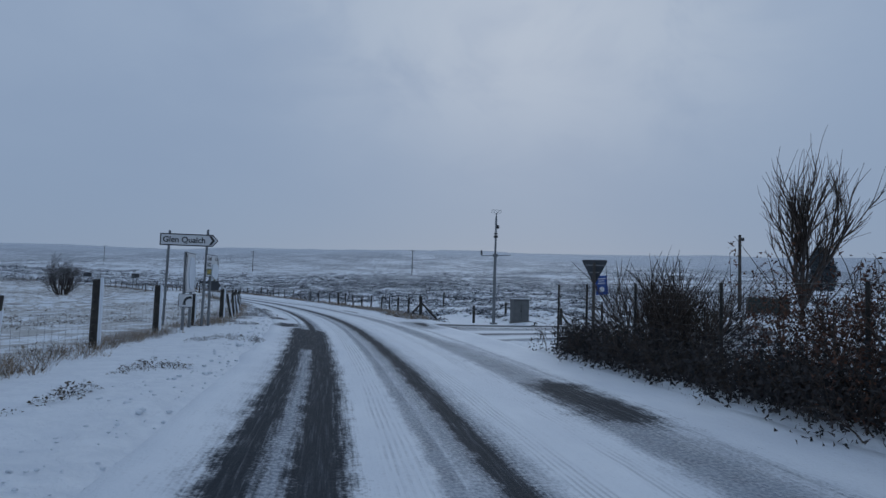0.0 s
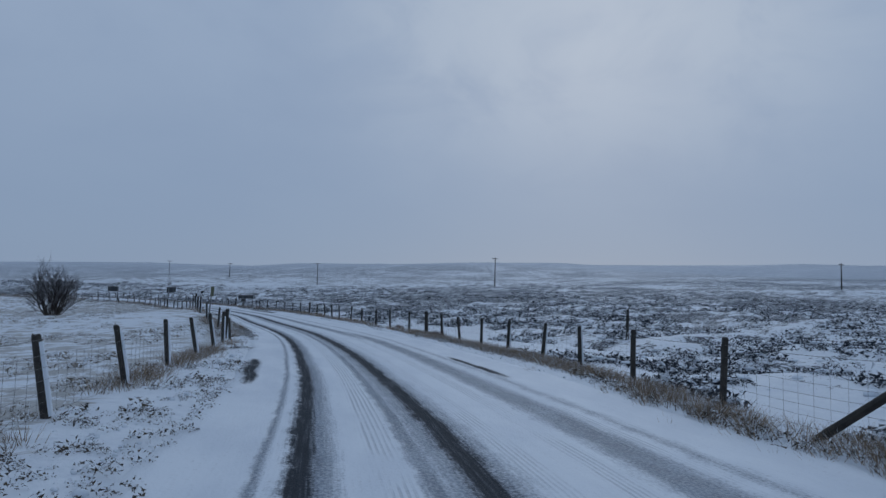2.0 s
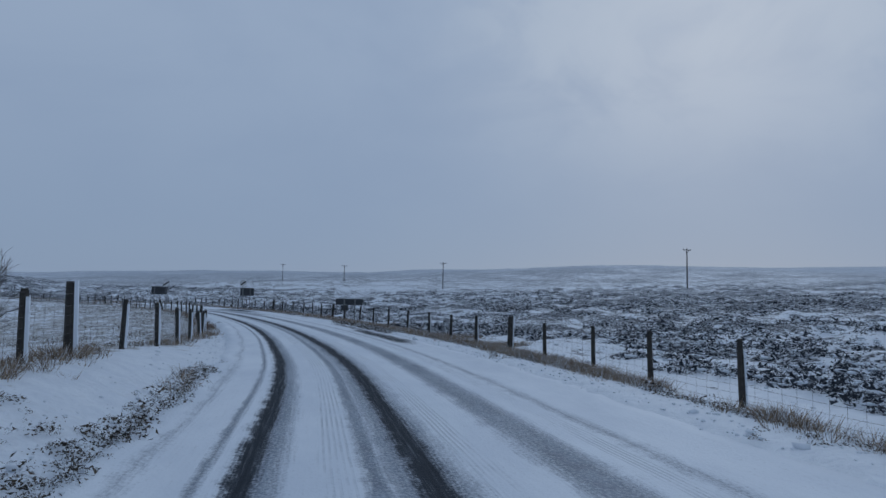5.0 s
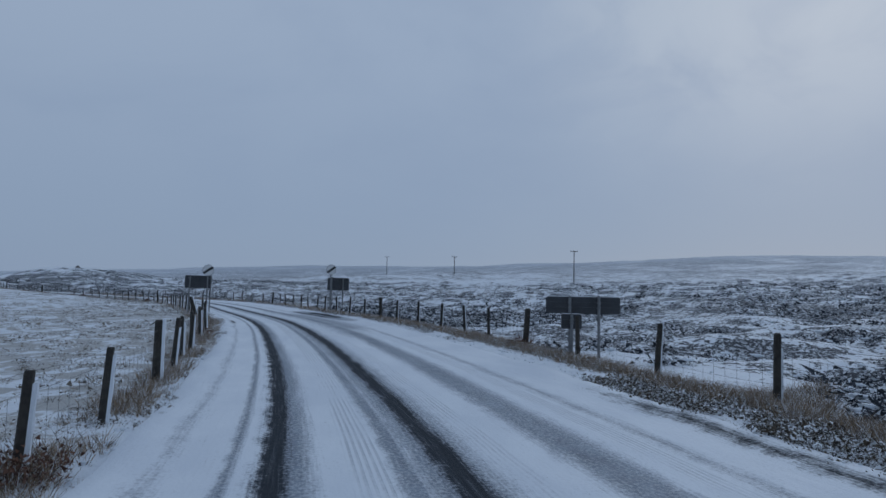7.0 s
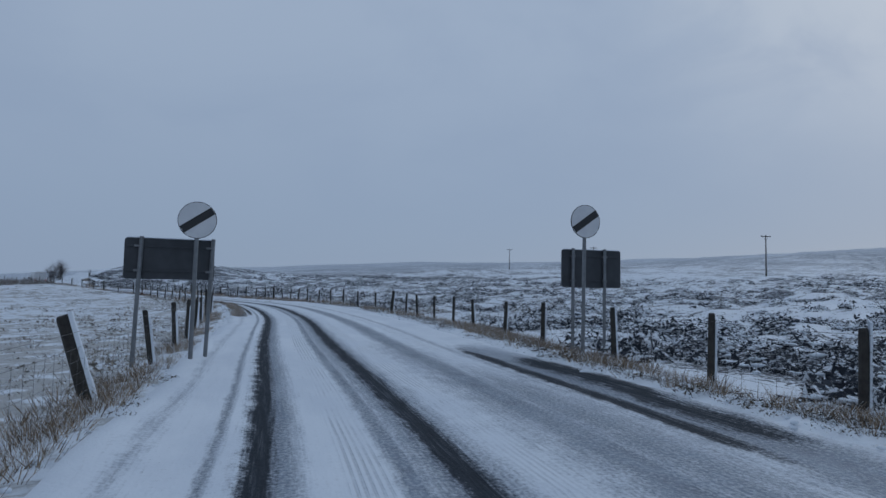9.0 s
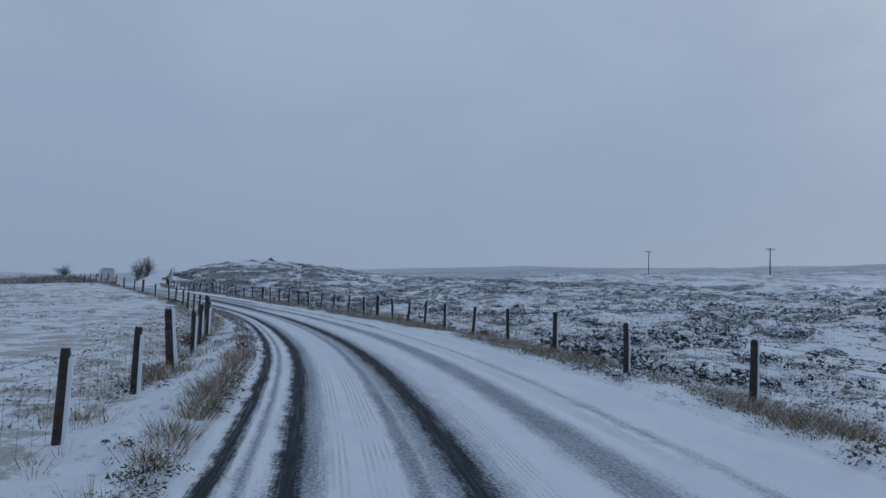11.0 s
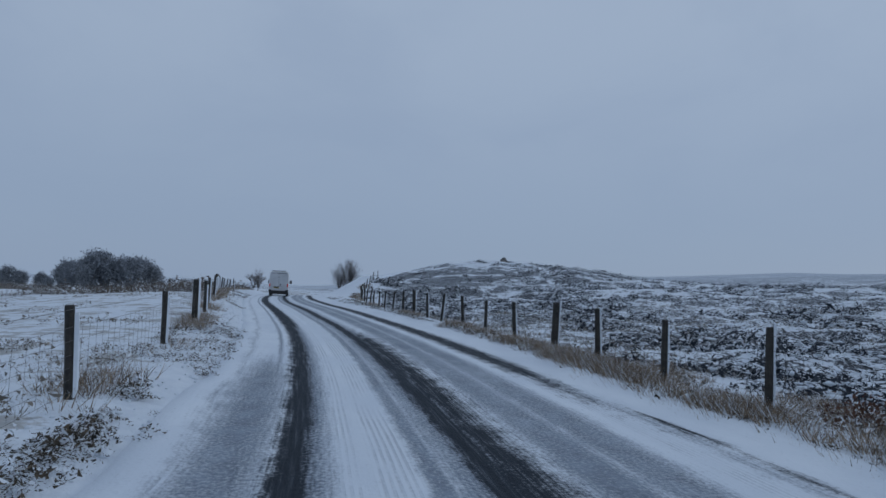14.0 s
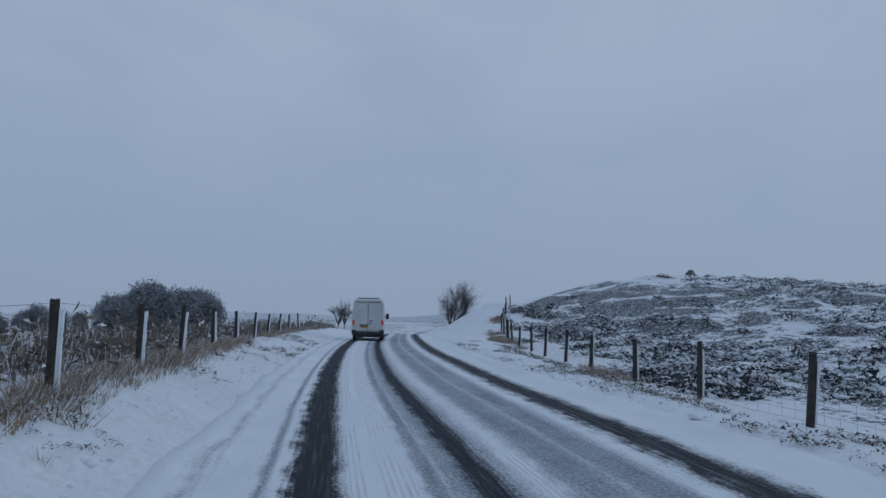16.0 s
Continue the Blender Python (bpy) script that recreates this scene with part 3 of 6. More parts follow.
def blades(rng, places, count, tall, wide, lean, flat=0.0):
    """Tufts of narrow bent blades at places (n, 3): triangles as arrays."""
    n = len(places)
    tot = n * count
    base = np.repeat(places, count, axis=0)
    size = np.repeat(rng.uniform(0.55, 1.25, n), count)
    a = rng.uniform(0, 2 * np.pi, tot)
    spread = rng.uniform(0.0, 1.0, tot) * wide * size
    base = base + np.stack([np.cos(a) * spread, np.sin(a) * spread, np.zeros(tot)], 1)
    h = tall * size * rng.uniform(0.5, 1.1, tot)
    tip = base + np.stack([np.cos(a) * lean * h * rng.uniform(0.2, 1.3, tot), np.sin(a) * lean * h * rng.uniform(0.2, 1.3, tot), h], 1)
    b = rng.uniform(0, 2 * np.pi, tot)
    half = (0.012 + flat) * size * rng.uniform(0.6, 1.4, tot)
    off = np.stack([np.cos(b) * half, np.sin(b) * half, np.zeros(tot)], 1)
    base[:, 2] -= 0.03
    v = np.stack([base - off, base + off, tip], 1).reshape(-1, 3)
    return v, np.arange(tot * 3).reshape(-1, 3)


def domes(rng, places, count, radius, tall, chip):
    """Low rounded clumps of small ragged chips at places (n, 3): triangles as arrays."""
    n = len(places)
    tot = n * count
    size = np.repeat(rng.lognormal(-0.12, 0.42, n).clip(0.4, 2.3), count)
    wide = np.repeat(rng.uniform(0.7, 1.4, n), count)
    a, q = rng.uniform(0, 2 * np.pi, tot), np.sqrt(rng.uniform(0, 1, tot))
    c = np.repeat(places, count, axis=0)
    c = c + np.stack([radius * size * wide * q * np.cos(a), radius * size / wide * q * np.sin(a), tall * size * (1 - q * q) * rng.uniform(0.25, 1.0, tot)], 1)
    v = c[:, None, :] + rng.normal(0, 1, (tot, 3, 3)) * chip * size[:, None, None] * np.array([1.0, 1.0, 0.75])
    return v.reshape(-1, 3), np.arange(tot * 3).reshape(-1, 3)


# ---- ground ----
def axis(lo, hi, step, reach):
    mid = np.arange(lo, hi + step / 2, step)
    grow, d = [], step
    while sum(grow) < reach:
        d *= 1.22
        grow.append(d)
    out = np.cumsum(grow)
    return np.concatenate([lo - out[::-1], mid, hi + out])


def build_ground():
    ax, ay = axis(-232, 42, 0.5, 1900), axis(-46, 246, 0.5, 1900)
    gx, gy = np.meshgrid(ax, ay, indexing="ij")
    x, y = gx.ravel(), gy.ravel()
    z, s, u = heights(x, y)
    nx, ny = len(ax), len(ay)
    idx = np.arange(nx * ny).reshape(nx, ny)
    faces = np.stack([idx[:-1, :-1], idx[1:, :-1], idx[1:, 1:], idx[:-1, 1:]], -1).reshape(-1, 4)
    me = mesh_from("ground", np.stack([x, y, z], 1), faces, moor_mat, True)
    rf, lf = table(RIGHT_FENCE_U, s), table(LEFT_FENCE_U, s)
    heather = np.where(u > 0, 1.05 * table(HEATH_THICK, s) * smooth(u - rf, 0.1, table(HEATH_FROM, s)), 0.02 + smooth(-u, 12, 60) * 0.5 * (u < lf))
    heather *= 0.78 + 0.28 * lattice(x, y, 17, 11)
    # haze put into the colour: grows with distance from the road
    haze_frost = 0.15 * smooth(np.abs(u), 25, 70) + 0.43 * smooth(np.abs(u), 70, 300) + 0.42 * smooth(np.abs(u), 260, 620)
    knoll = np.exp(-((x - MOUND[0]) / 40) ** 2 - ((y - MOUND[1]) / 22) ** 2)
    heather = np.clip(heather - 0.30 * knoll, 0, 1)
    near_fence = np.maximum(np.exp(-((u - rf + 0.2) / 0.8) ** 2) * table(RIGHT_GRASS, s), np.exp(-((u - lf - 0.3) / 0.9) ** 2) * table(LEFT_GRASS, s))
    grass = np.clip(near_fence * 0.95 + np.where(u < lf, 0.88 + 0.25 * lattice(x, y, 13, 12), 0.06 * smooth(u, 8, 12)), 0, 1)
    grass *= 1 - 0.6 * smooth(np.abs(u), 60, 200)
    lane = (np.abs(s - SIDE_S) < lane_half(u) + 0.5) & (u > 4) & (u < 60)
    heather[lane], grass[lane] = 0, 0
    # the knoll gets a share of the same paling
    haze_frost = np.clip(haze_frost + 0.15 * knoll, 0, 1)
    for key, val in (("heather", heather), ("grass", grass), ("haze_frost", haze_frost)):
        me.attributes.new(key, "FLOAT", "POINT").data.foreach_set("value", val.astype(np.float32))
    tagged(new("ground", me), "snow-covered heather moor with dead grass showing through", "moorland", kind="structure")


def strip(name, rows, mat, label, category):
    """A road surface: rows of points with (across, along) in the UV."""
    n, k = len(rows), len(rows[0])
    v = np.array([[q[:3] for q in r] for r in rows]).reshape(-1, 3)
    uv = np.array([[q[3:] for q in r] for r in rows]).reshape(-1, 2)
    idx = np.arange(n * k).reshape(n, k)
    faces = np.stack([idx[:-1, :-1], idx[:-1, 1:], idx[1:, 1:], idx[1:, :-1]], -1).reshape(-1, 4)
    me = mesh_from(name, v, faces, mat, True)
    layer = me.uv_layers.new(name="UVMap")
    layer.data.foreach_set("uv", uv[faces.ravel()].astype(np.float32).ravel())
    return tagged(new(name, me), label, category, kind="structure")


def build_roads():
    across = [-1.95, -1.7, -1.45, -1.1, -0.75, -0.55, -0.4, -0.2, 0.0, 0.2, 0.45, 0.8, 1.1, 1.3, 1.45, 1.6, 1.8, 2.2, 2.7, 3.1, 3.5, 4.0, 4.5, 4.9, 5.2, 5.45, 5.7]
    rows = []
    for s in np.arange(-58, 342, 0.5):
        x, y, _ = spot(s, 0)
        tx, ty = np.interp(s, ALONG, TANGENT[:, 0]), np.interp(s, ALONG, TANGENT[:, 1])
        zr = np.interp(s, ALONG, CURVE[:, 2])
        row = []
        for u in across:
            e = 0.12 * lattice(np.array([s * 1.0]), np.array([u]), 1.3, 21)[0] if abs(u - 1.9) > 3 else 0.0
            z = zr + 0.012 * lattice(np.array([s]), np.array([u * 3]), 0.9, 22)[0]
            for rut in (-0.2, 1.45):
                z -= 0.022 * math.exp(-((u - rut) / 0.17) ** 2)
            if u < -1.3 or u > 4.95:
                z += 0.05
            if u < -1.9 or u > 5.6:
                z -= 0.30
            row.append((x + ty * (u + e), y - tx * (u + e), z, u, s))
        rows.append(row)
    strip("road", rows, road_mat, "two-lane country road under driven snow with wet bare wheel tracks", "road")
    rows = []
    for u in np.arange(4.6, 62, 0.5):
        row = []
        for f in np.linspace(-1, 1, 25):
            half = float(lane_half(np.array(u)))
            s = SIDE_S + f * half
            x, y, _ = spot(s, u)
            zr = np.interp(s, ALONG, CURVE[:, 2])
            z = zr - 0.05 + 0.012 * max(u - 5, 0) + 0.01 - (0.25 if abs(f) > 0.97 else 0.0)
            row.append((x, y, z, f * min(half, 3.8), u))
        rows.append(row)
    strip("side_road", rows, lane_mat, "narrow side road under rutted snow at the junction", "road")


build_ground()
build_roads()

# ---- fences ----
LEFT_POSTS = [-8, -4.5, -1, 1.5, 3.8, 7, 10.4, 14.7, 19.1, 22.7, 26.2, 29.6, 32.3, 34.6, 37.6, 41, 44.9, 47.6, 50.2, 53.8, 56.6, 59.2, 63.8, 69.6, 74.2,
              78.4, 82.4, 84, 87, 90, 93, 96.2, 99.5, 102.8, 106.2, 109.9, 112.6, 116.6, 118.6, 120.6, 122.2, 123.8, 127, 130.2, 133.4, 136, 139.4, 143.4,
              147.8, 151, 154, 157, 158.5, 162, 165.2, 168.5, 171.7, 175, 178.2, 181.2, 184, 187, 190.8, 194.2, 197, 199.8, 202.8, 205.9, 209, 212.4,
              215.8, 221.8, 227.6, 231.6, 236.2, 240.7, 245, 248.6, 251.8, 255.7, 260.2, 264.8, 270, 274, 278, 282]
RIGHT_POSTS = [34.5, 38, 41.2, 44.3, 47, 49.9, 52.5, 55.2, 57.7, 60.3, 63.6, 67.2, 70.6, 74.5, 78.2, 81.8, 84.7, 87.2, 90.2, 92.7, 95.8, 98.8, 101.6,
               105.2, 108.6, 111.4, 114.7, 117.9, 121.3, 124.3, 126.8, 129.3, 132.2, 135.1, 137.6, 140.3, 142.8, 145.6, 149.8, 153.6, 157, 159.8, 162.5,
               165.1, 167.2, 169.7, 173.3, 177, 180.4, 183.6, 186.6, 189.2, 191.6, 193.7, 195.9, 198, 200.4, 202.9, 205.7, 208.3, 210.7, 213.1, 215.6,
               218.2, 220.8, 223.4, 226.4, 229, 231.4, 234.1, 236.9, 239.8, 242.9, 245.6, 248.9, 252.5, 256.3, 259.8, 263.2, 266.6, 270, 273.2, 276.4,
               279.5, 282.6, 285.6, 288.6, 291.4, 294.2, 297, 300]
LEFT_STOUT = (14.7, 19.1, 26.2, 56.6, 84, 116.6, 143.4, 178.2, 227.6)
RIGHT_STOUT = (34.5, 60.3, 92.7, 121.3, 137.6, 169.7, 198, 223.4, 239.8, 276.4)


def post_mesh(name, rng, r, tall):
    """A round fence post, slightly bent and split at the top."""
    bm = bmesh.new()
    n, rings = 9, []
    bend = Vector((rng.uniform(-0.02, 0.02), rng.uniform(-0.02, 0.02), 0))
    for k, z in enumerate((-0.35, 0.05, tall * 0.5, tall - 0.03, tall)):
        f = z / tall
        q = r * (1.06 - 0.10 * f) * (0.86 if k == 4 else 1.0)
        c = bend * f * f
        rings.append([bm.verts.new((c.x + q * math.cos(2 * math.pi * i / n) * rng.uniform(0.93, 1.06), c.y + q * math.sin(2 * math.pi * i / n) * rng.uniform(0.93, 1.06),
                                    z + (rng.uniform(-0.012, 0.012) if k > 2 else 0))) for i in range(n)])
    for a, b in zip(rings, rings[1:]):
        for i in range(n):
            bm.faces.new((a[i], a[(i + 1) % n], b[(i + 1) % n], b[i]))
    bm.faces.new(rings[-1])
    me = bpy.data.meshes.new(name)
    bm.to_mesh(me)
    bm.free()
    me.materials.append(timber_mat)
    return me


def crust_mesh(name, rng, r, tall, to, width):
    """Wind-driven snow stuck to one side of a post: a lumpy strip that stands off the wood."""
    bm = bmesh.new()
    rows = 9
    grid = []
    for k in range(rows + 1):
        z = 0.02 + (tall + 0.02) * k / rows
        line = []
        for i in range(5):
            a = to + width * (i - 2) / 2
            q = r * 1.01 + (0.030 if 0 < i < 4 else 0.0) * rng.uniform(0.7, 1.25)
            line.append(bm.verts.new((q * math.cos(a), q * math.sin(a), z + rng.uniform(-0.015, 0.015))))
        grid.append(line)
    for a, b in zip(grid, grid[1:]):
        for i in range(4):
            bm.faces.new((a[i], a[i + 1], b[i + 1], b[i]))
    bm.faces.new(grid[-1])
    me = bpy.data.meshes.new(name)
    bm.to_mesh(me)
    bm.free()
    me.materials.append(snow_mat)
    return me


def tube_run(points, r, sides=3):
    """One thin wire through points, as arrays."""
    p = np.array(points)
    d = np.gradient(p, axis=0)
    d /= np.linalg.norm(d, axis=1)[:, None]
    ref = np.where(np.abs(d[:, 2:3]) > 0.8, np.array([[1.0, 0, 0]]), np.array([[0, 0, 1.0]]))
    a = np.cross(d, ref)
    a /= np.linalg.norm(a, axis=1)[:, None]
    b = np.cross(d, a)
    v = np.concatenate([(p + r * (math.cos(2 * math.pi * i / sides) * a + math.sin(2 * math.pi * i / sides) * b))[:, None] for i in range(sides)], 1)
    n = len(p)
    idx = np.arange(n * sides).reshape(n, sides)
    f = np.stack([idx[:-1], np.roll(idx[:-1], -1, 1), np.roll(idx[1:], -1, 1), idx[1:]], -1).reshape(-1, 4)
    return v.reshape(-1, 3), f


class Heap:
    """Collects pieces of one joined mesh."""

    def __init__(self):
        self.v, self.f, self.n = [], [], 0

    def add(self, v, f):
        self.v.append(v)
        self.f.append(f + self.n)
        self.n += len(v)

    def mesh(self, name, mat, smooth_shade=False):
        return mesh_from(name, np.concatenate(self.v), np.concatenate(self.f), mat, smooth_shade)


def build_fence(stations, offsets, stout, side, seed, label):
    rng = random.Random(seed)
    slim = [post_mesh("post", rng, rng.uniform(0.050, 0.060), rng.uniform(1.05, 1.2)) for _ in range(6)]
    thick = [post_mesh("post", rng, 0.092, 1.22) for _ in range(2)]
    # the snow sticks to the side that faces the wind across the road
    face = 0.15 if side < 0 else -0.35
    slim_snow = [crust_mesh("snow_crust", rng, 0.060, rng.uniform(0.9, 1.15), face, 0.80 if side < 0 else 0.45) for _ in range(4)]
    thick_snow = [crust_mesh("snow_crust", rng, 0.095, 1.2, face, 0.85 if side < 0 else 0.45)]
    x0, y0, z0, _ = foot(stations[0], table(offsets, stations[0]))
    fence = thing("fence", Matrix.Translation((x0, y0, z0)), label, "fence")
    tops = []
    for s in stations:
        u = float(table(offsets, s)) + rng.uniform(-0.06, 0.06)
        x, y, z, turn = foot(s, u)
        big = s in stout
        lean = pose(0, 0, 0, rng.gauss(0, 2.0), rng.gauss(0, 2.4), 0)
        if side < 0 and 28 < s < 52 or side < 0 and 142 < s < 150:
            lean = pose(0, 0, 0, rng.gauss(0, 3), rng.uniform(-12, -3), 0)
        post = hang("post", (thick if big else slim)[rng.randrange(2 if big else 6)], fence)
        if side < 0 and s in (143.4, 147.8):
            lean = pose(0, 0, 0, 0, -17 if s == 143.4 else -8, 0)
        if side < 0 and 14 < s < 28:
            lean = Matrix.Diagonal((1.0, 1.0, {14.7: 1.18, 19.1: 1.10}.get(s, 1.0), 1.0))
        post.matrix_basis = Matrix.Translation((x - x0, y - y0, z - z0)) @ pose(0, 0, 0, 0, 0, turn) @ lean
        if side < 0 or rng.random() < 0.7:
            snow = hang("snow_crust", (thick_snow if big else slim_snow)[0 if big else rng.randrange(4)], post, "wind-packed white snow")
            snow.matrix_basis = Matrix.Identity(4)
        tops.append((x - x0, y - y0, z - z0))
    wires = Heap()
    tops = np.array(tops)
    for h, r in ((0.08, 0.003), (0.22, 0.0022), (0.36, 0.0022), (0.50, 0.0022), (0.66, 0.0022), (0.82, 0.003), (1.02, 0.003)):
        run = []
        for a, b in zip(tops, tops[1:]):
            for f in (0, 0.25, 0.5, 0.75):
                run.append(a + (b - a) * f + np.array([0, 0, h - 0.03 * math.sin(math.pi * f)]))
        run.append(tops[-1] + np.array([0, 0, h]))
        wires.add(*tube_run(run, r))
    for a, b in zip(tops, tops[1:]):
        n = max(4, int(np.linalg.norm(b - a) / 0.3))
        for k in range(1, n):
            p = a + (b - a) * k / n
            wires.add(*tube_run([p + np.array([0, 0, 0.07]), p + np.array([0, 0, 0.81])], 0.0019))
    hang("netting", wires.mesh("netting", wire_mat), fence, "square-mesh wire netting with a strand above")
    return fence


left_fence = build_fence(LEFT_POSTS, LEFT_FENCE_U, LEFT_STOUT, -1, 5, "dark timber post and wire fence with snow-plastered posts")
right_fence = build_fence(RIGHT_POSTS, RIGHT_FENCE_U, RIGHT_STOUT, 1, 6, "dark timber post and wire fence along the heather moor")


def brace(fence, s, u, du, ds):
    """A slanting stay against a straining post."""
    x, y, z, _ = foot(s, u)
    xb, yb, zb, _ = foot(s + ds, u + du)
    o = fence.matrix_basis.translation
    bm = rod(bmesh.new(), (x - o.x, y - o.y, z + 0.85 - o.z), (xb - o.x, yb - o.y, zb - 0.05 - o.z), 0.05, 0.055, 8)
    part("brace", bm, timber_mat, fence)


brace(right_fence, 34.5, 6.3, 1.05, -0.1)
brace(right_fence, 34.5, 6.3, -0.5, 0.9)
brace(left_fence, 56.6, -2.68, 0.1, -1.2)


# ---- signs ----
def sign_base(name, s, u, label, category, turn=0.0, group=""):
    x, y, z, bearing = foot(s, u)
    return thing(name, pose(x, y, z, 0, 0, bearing + turn), label, category, group)


def pole_part(parent, x, y, top, r=0.038, lean=0.0):
    bm = rod(bmesh.new(), (x - lean * 0.3, y, -0.3), (x + lean * top, y, top), r, r, 12)
    bmesh.ops.bevel(bm, geom=[e for e in bm.edges if all(v.co.z > top - 0.01 for v in e.verts)], offset=0.006, segments=2, affect="EDGES")
    return part("pole", bm, steel_mat, parent)


def bar(parent, x0, x1, z0, z1, y, mat, name="lettering_bar"):
    return part(name, box(bmesh.new(), x0, x1, y - 0.002, y + 0.002, z0, z1), mat, parent)


def clips(parent, x, zs, y):
    for z in zs:
        part("clip", box(bmesh.new(), x - 0.055, x + 0.055, y, y + 0.09, z - 0.02, z + 0.02, 0.004), steel_mat, parent)


def build_direction_sign():
    sign = sign_base("direction_sign", 22.4, -4.43, "white flag-type direction sign with black border on two steel poles", "road sign", -3)
    pole_part(sign, -0.62, 0.05, 3.12, 0.04, 0.02)
    pole_part(sign, 0.58, 0.05, 3.19, 0.04, 0.02)
    x0, x1, z0, z1, tip = -0.84, 0.82, 2.62, 3.02, 1.00
    mid = (z0 + z1) / 2
    part("border", plate(bmesh.new(), [(x0, z0), (x1, z0), (tip, mid), (x1, z1), (x0, z1)], -0.012, 0.004), black_mat, sign, "black sign border")
    b = 0.038
    part("face", plate(bmesh.new(), [(x0 + b, z0 + b), (x1 - 0.012, z0 + b), (tip - 0.035, mid), (x1 - 0.012, z1 - b), (x0 + b, z1 - b)], -0.016, -0.004), white_mat, sign, "white sign face")
    lettering("lettering", "Glen Quaich", 0.262, x0 + 0.09, mid - 0.085, -0.018, black_mat, sign, "LEFT", "black letters reading Glen Quaich")
    part("chevron", plate(bmesh.new(), [(0.70, z0 + 0.05), (0.79, z0 + 0.05), (0.89, mid), (0.79, z1 - 0.05), (0.70, z1 - 0.05), (0.80, mid)], -0.020, -0.012), black_mat, sign, "black chevron")
    clips(sign, -0.58, (2.69, 2.95), 0.0)
    clips(sign, 0.64, (2.69, 2.95), 0.0)
    return sign


def build_pentagon_sign():
    """A town sign half hidden by stuck snow, with a small arrow board below."""
    x, y = -8.36, 23.30
    g = ground_z(x, y)
    sign = thing("town_sign", pose(x, y, g, 0, 0, 88), "white pointed town sign with black border, partly plastered with snow", "road sign")
    z0, z1 = 2.02 - g, 2.74 - g
    zm = (z0 + z1) / 2
    part("pole", rod(bmesh.new(), (0.10, 0.05, -0.3), (0.04, 0.05, z1 - 0.1), 0.042, 0.042, 12), steel_mat, sign)
    part("border", plate(bmesh.new(), [(-0.57, z0), (0.56, z0), (0.76, zm), (0.56, z1), (-0.57, z1)], -0.012, 0.004), black_mat, sign, "black sign border")
    part("face", plate(bmesh.new(), [(-0.55, z0 + 0.02), (0.55, z0 + 0.02), (0.735, zm), (0.55, z1 - 0.02), (-0.55, z1 - 0.02)], -0.016, -0.004), white_mat, sign, "white sign face")
    lettering("lettering", "Crieff", 0.185, -0.51, z1 - 0.19, -0.018, black_mat, sign)
    lettering("lettering", "12", 0.185, 0.27, z1 - 0.19, -0.018, black_mat, sign)
    lettering("lettering", "A822", 0.185, -0.51, z1 - 0.39, -0.018, black_mat, sign)
    panel = part("route_panel", plate(bmesh.new(), rounded(-0.51, -0.02, z0 + 0.05, z0 + 0.26, 0.02), -0.020, -0.012), green_mat, sign, "green route panel")
    lettering("lettering", "(A85)", 0.185, -0.485, z0 + 0.09, -0.024, yellow_mat, panel, "LEFT", "yellow route number")
    part("chevron", plate(bmesh.new(), [(0.47, z1 - 0.06), (0.55, z1 - 0.06), (0.66, zm + 0.04), (0.60, zm + 0.02)], -0.020, -0.012), black_mat, sign)
    rng = random.Random(3)
    out = [(-0.02, z0 + 0.01), (-0.07, z0 + 0.14), (-0.03, z0 + 0.27), (0.03, zm + 0.02), (0.14, zm + 0.08), (0.27, zm + 0.06), (0.40, zm + 0.07),
           (0.52, zm - 0.01), (0.62, zm - 0.09), (0.60, z0 + 0.14), (0.52, z0 - 0.01), (0.40, z0 - 0.09), (0.26, z0 - 0.06), (0.12, z0 - 0.01)]
    out = [(q + rng.uniform(-0.02, 0.02), h + rng.uniform(-0.02, 0.02)) for q, h in out]
    part("snow", plate(bmesh.new(), out, -0.05, -0.021), snow_mat, sign, "stuck wet snow")
    bm = plate(bmesh.new(), [(-0.25, -0.16), (0.14, -0.16), (0.26, 0.0), (0.14, 0.16), (-0.25, 0.16)], -0.07, -0.055)
    bmesh.ops.transform(bm, matrix=pose(0.26, 0.0, 1.72 - g, 0, 0, -30), verts=bm.verts)
    part("arrow_board", bm, back_mat, sign, "small dark arrow board")
    return sign


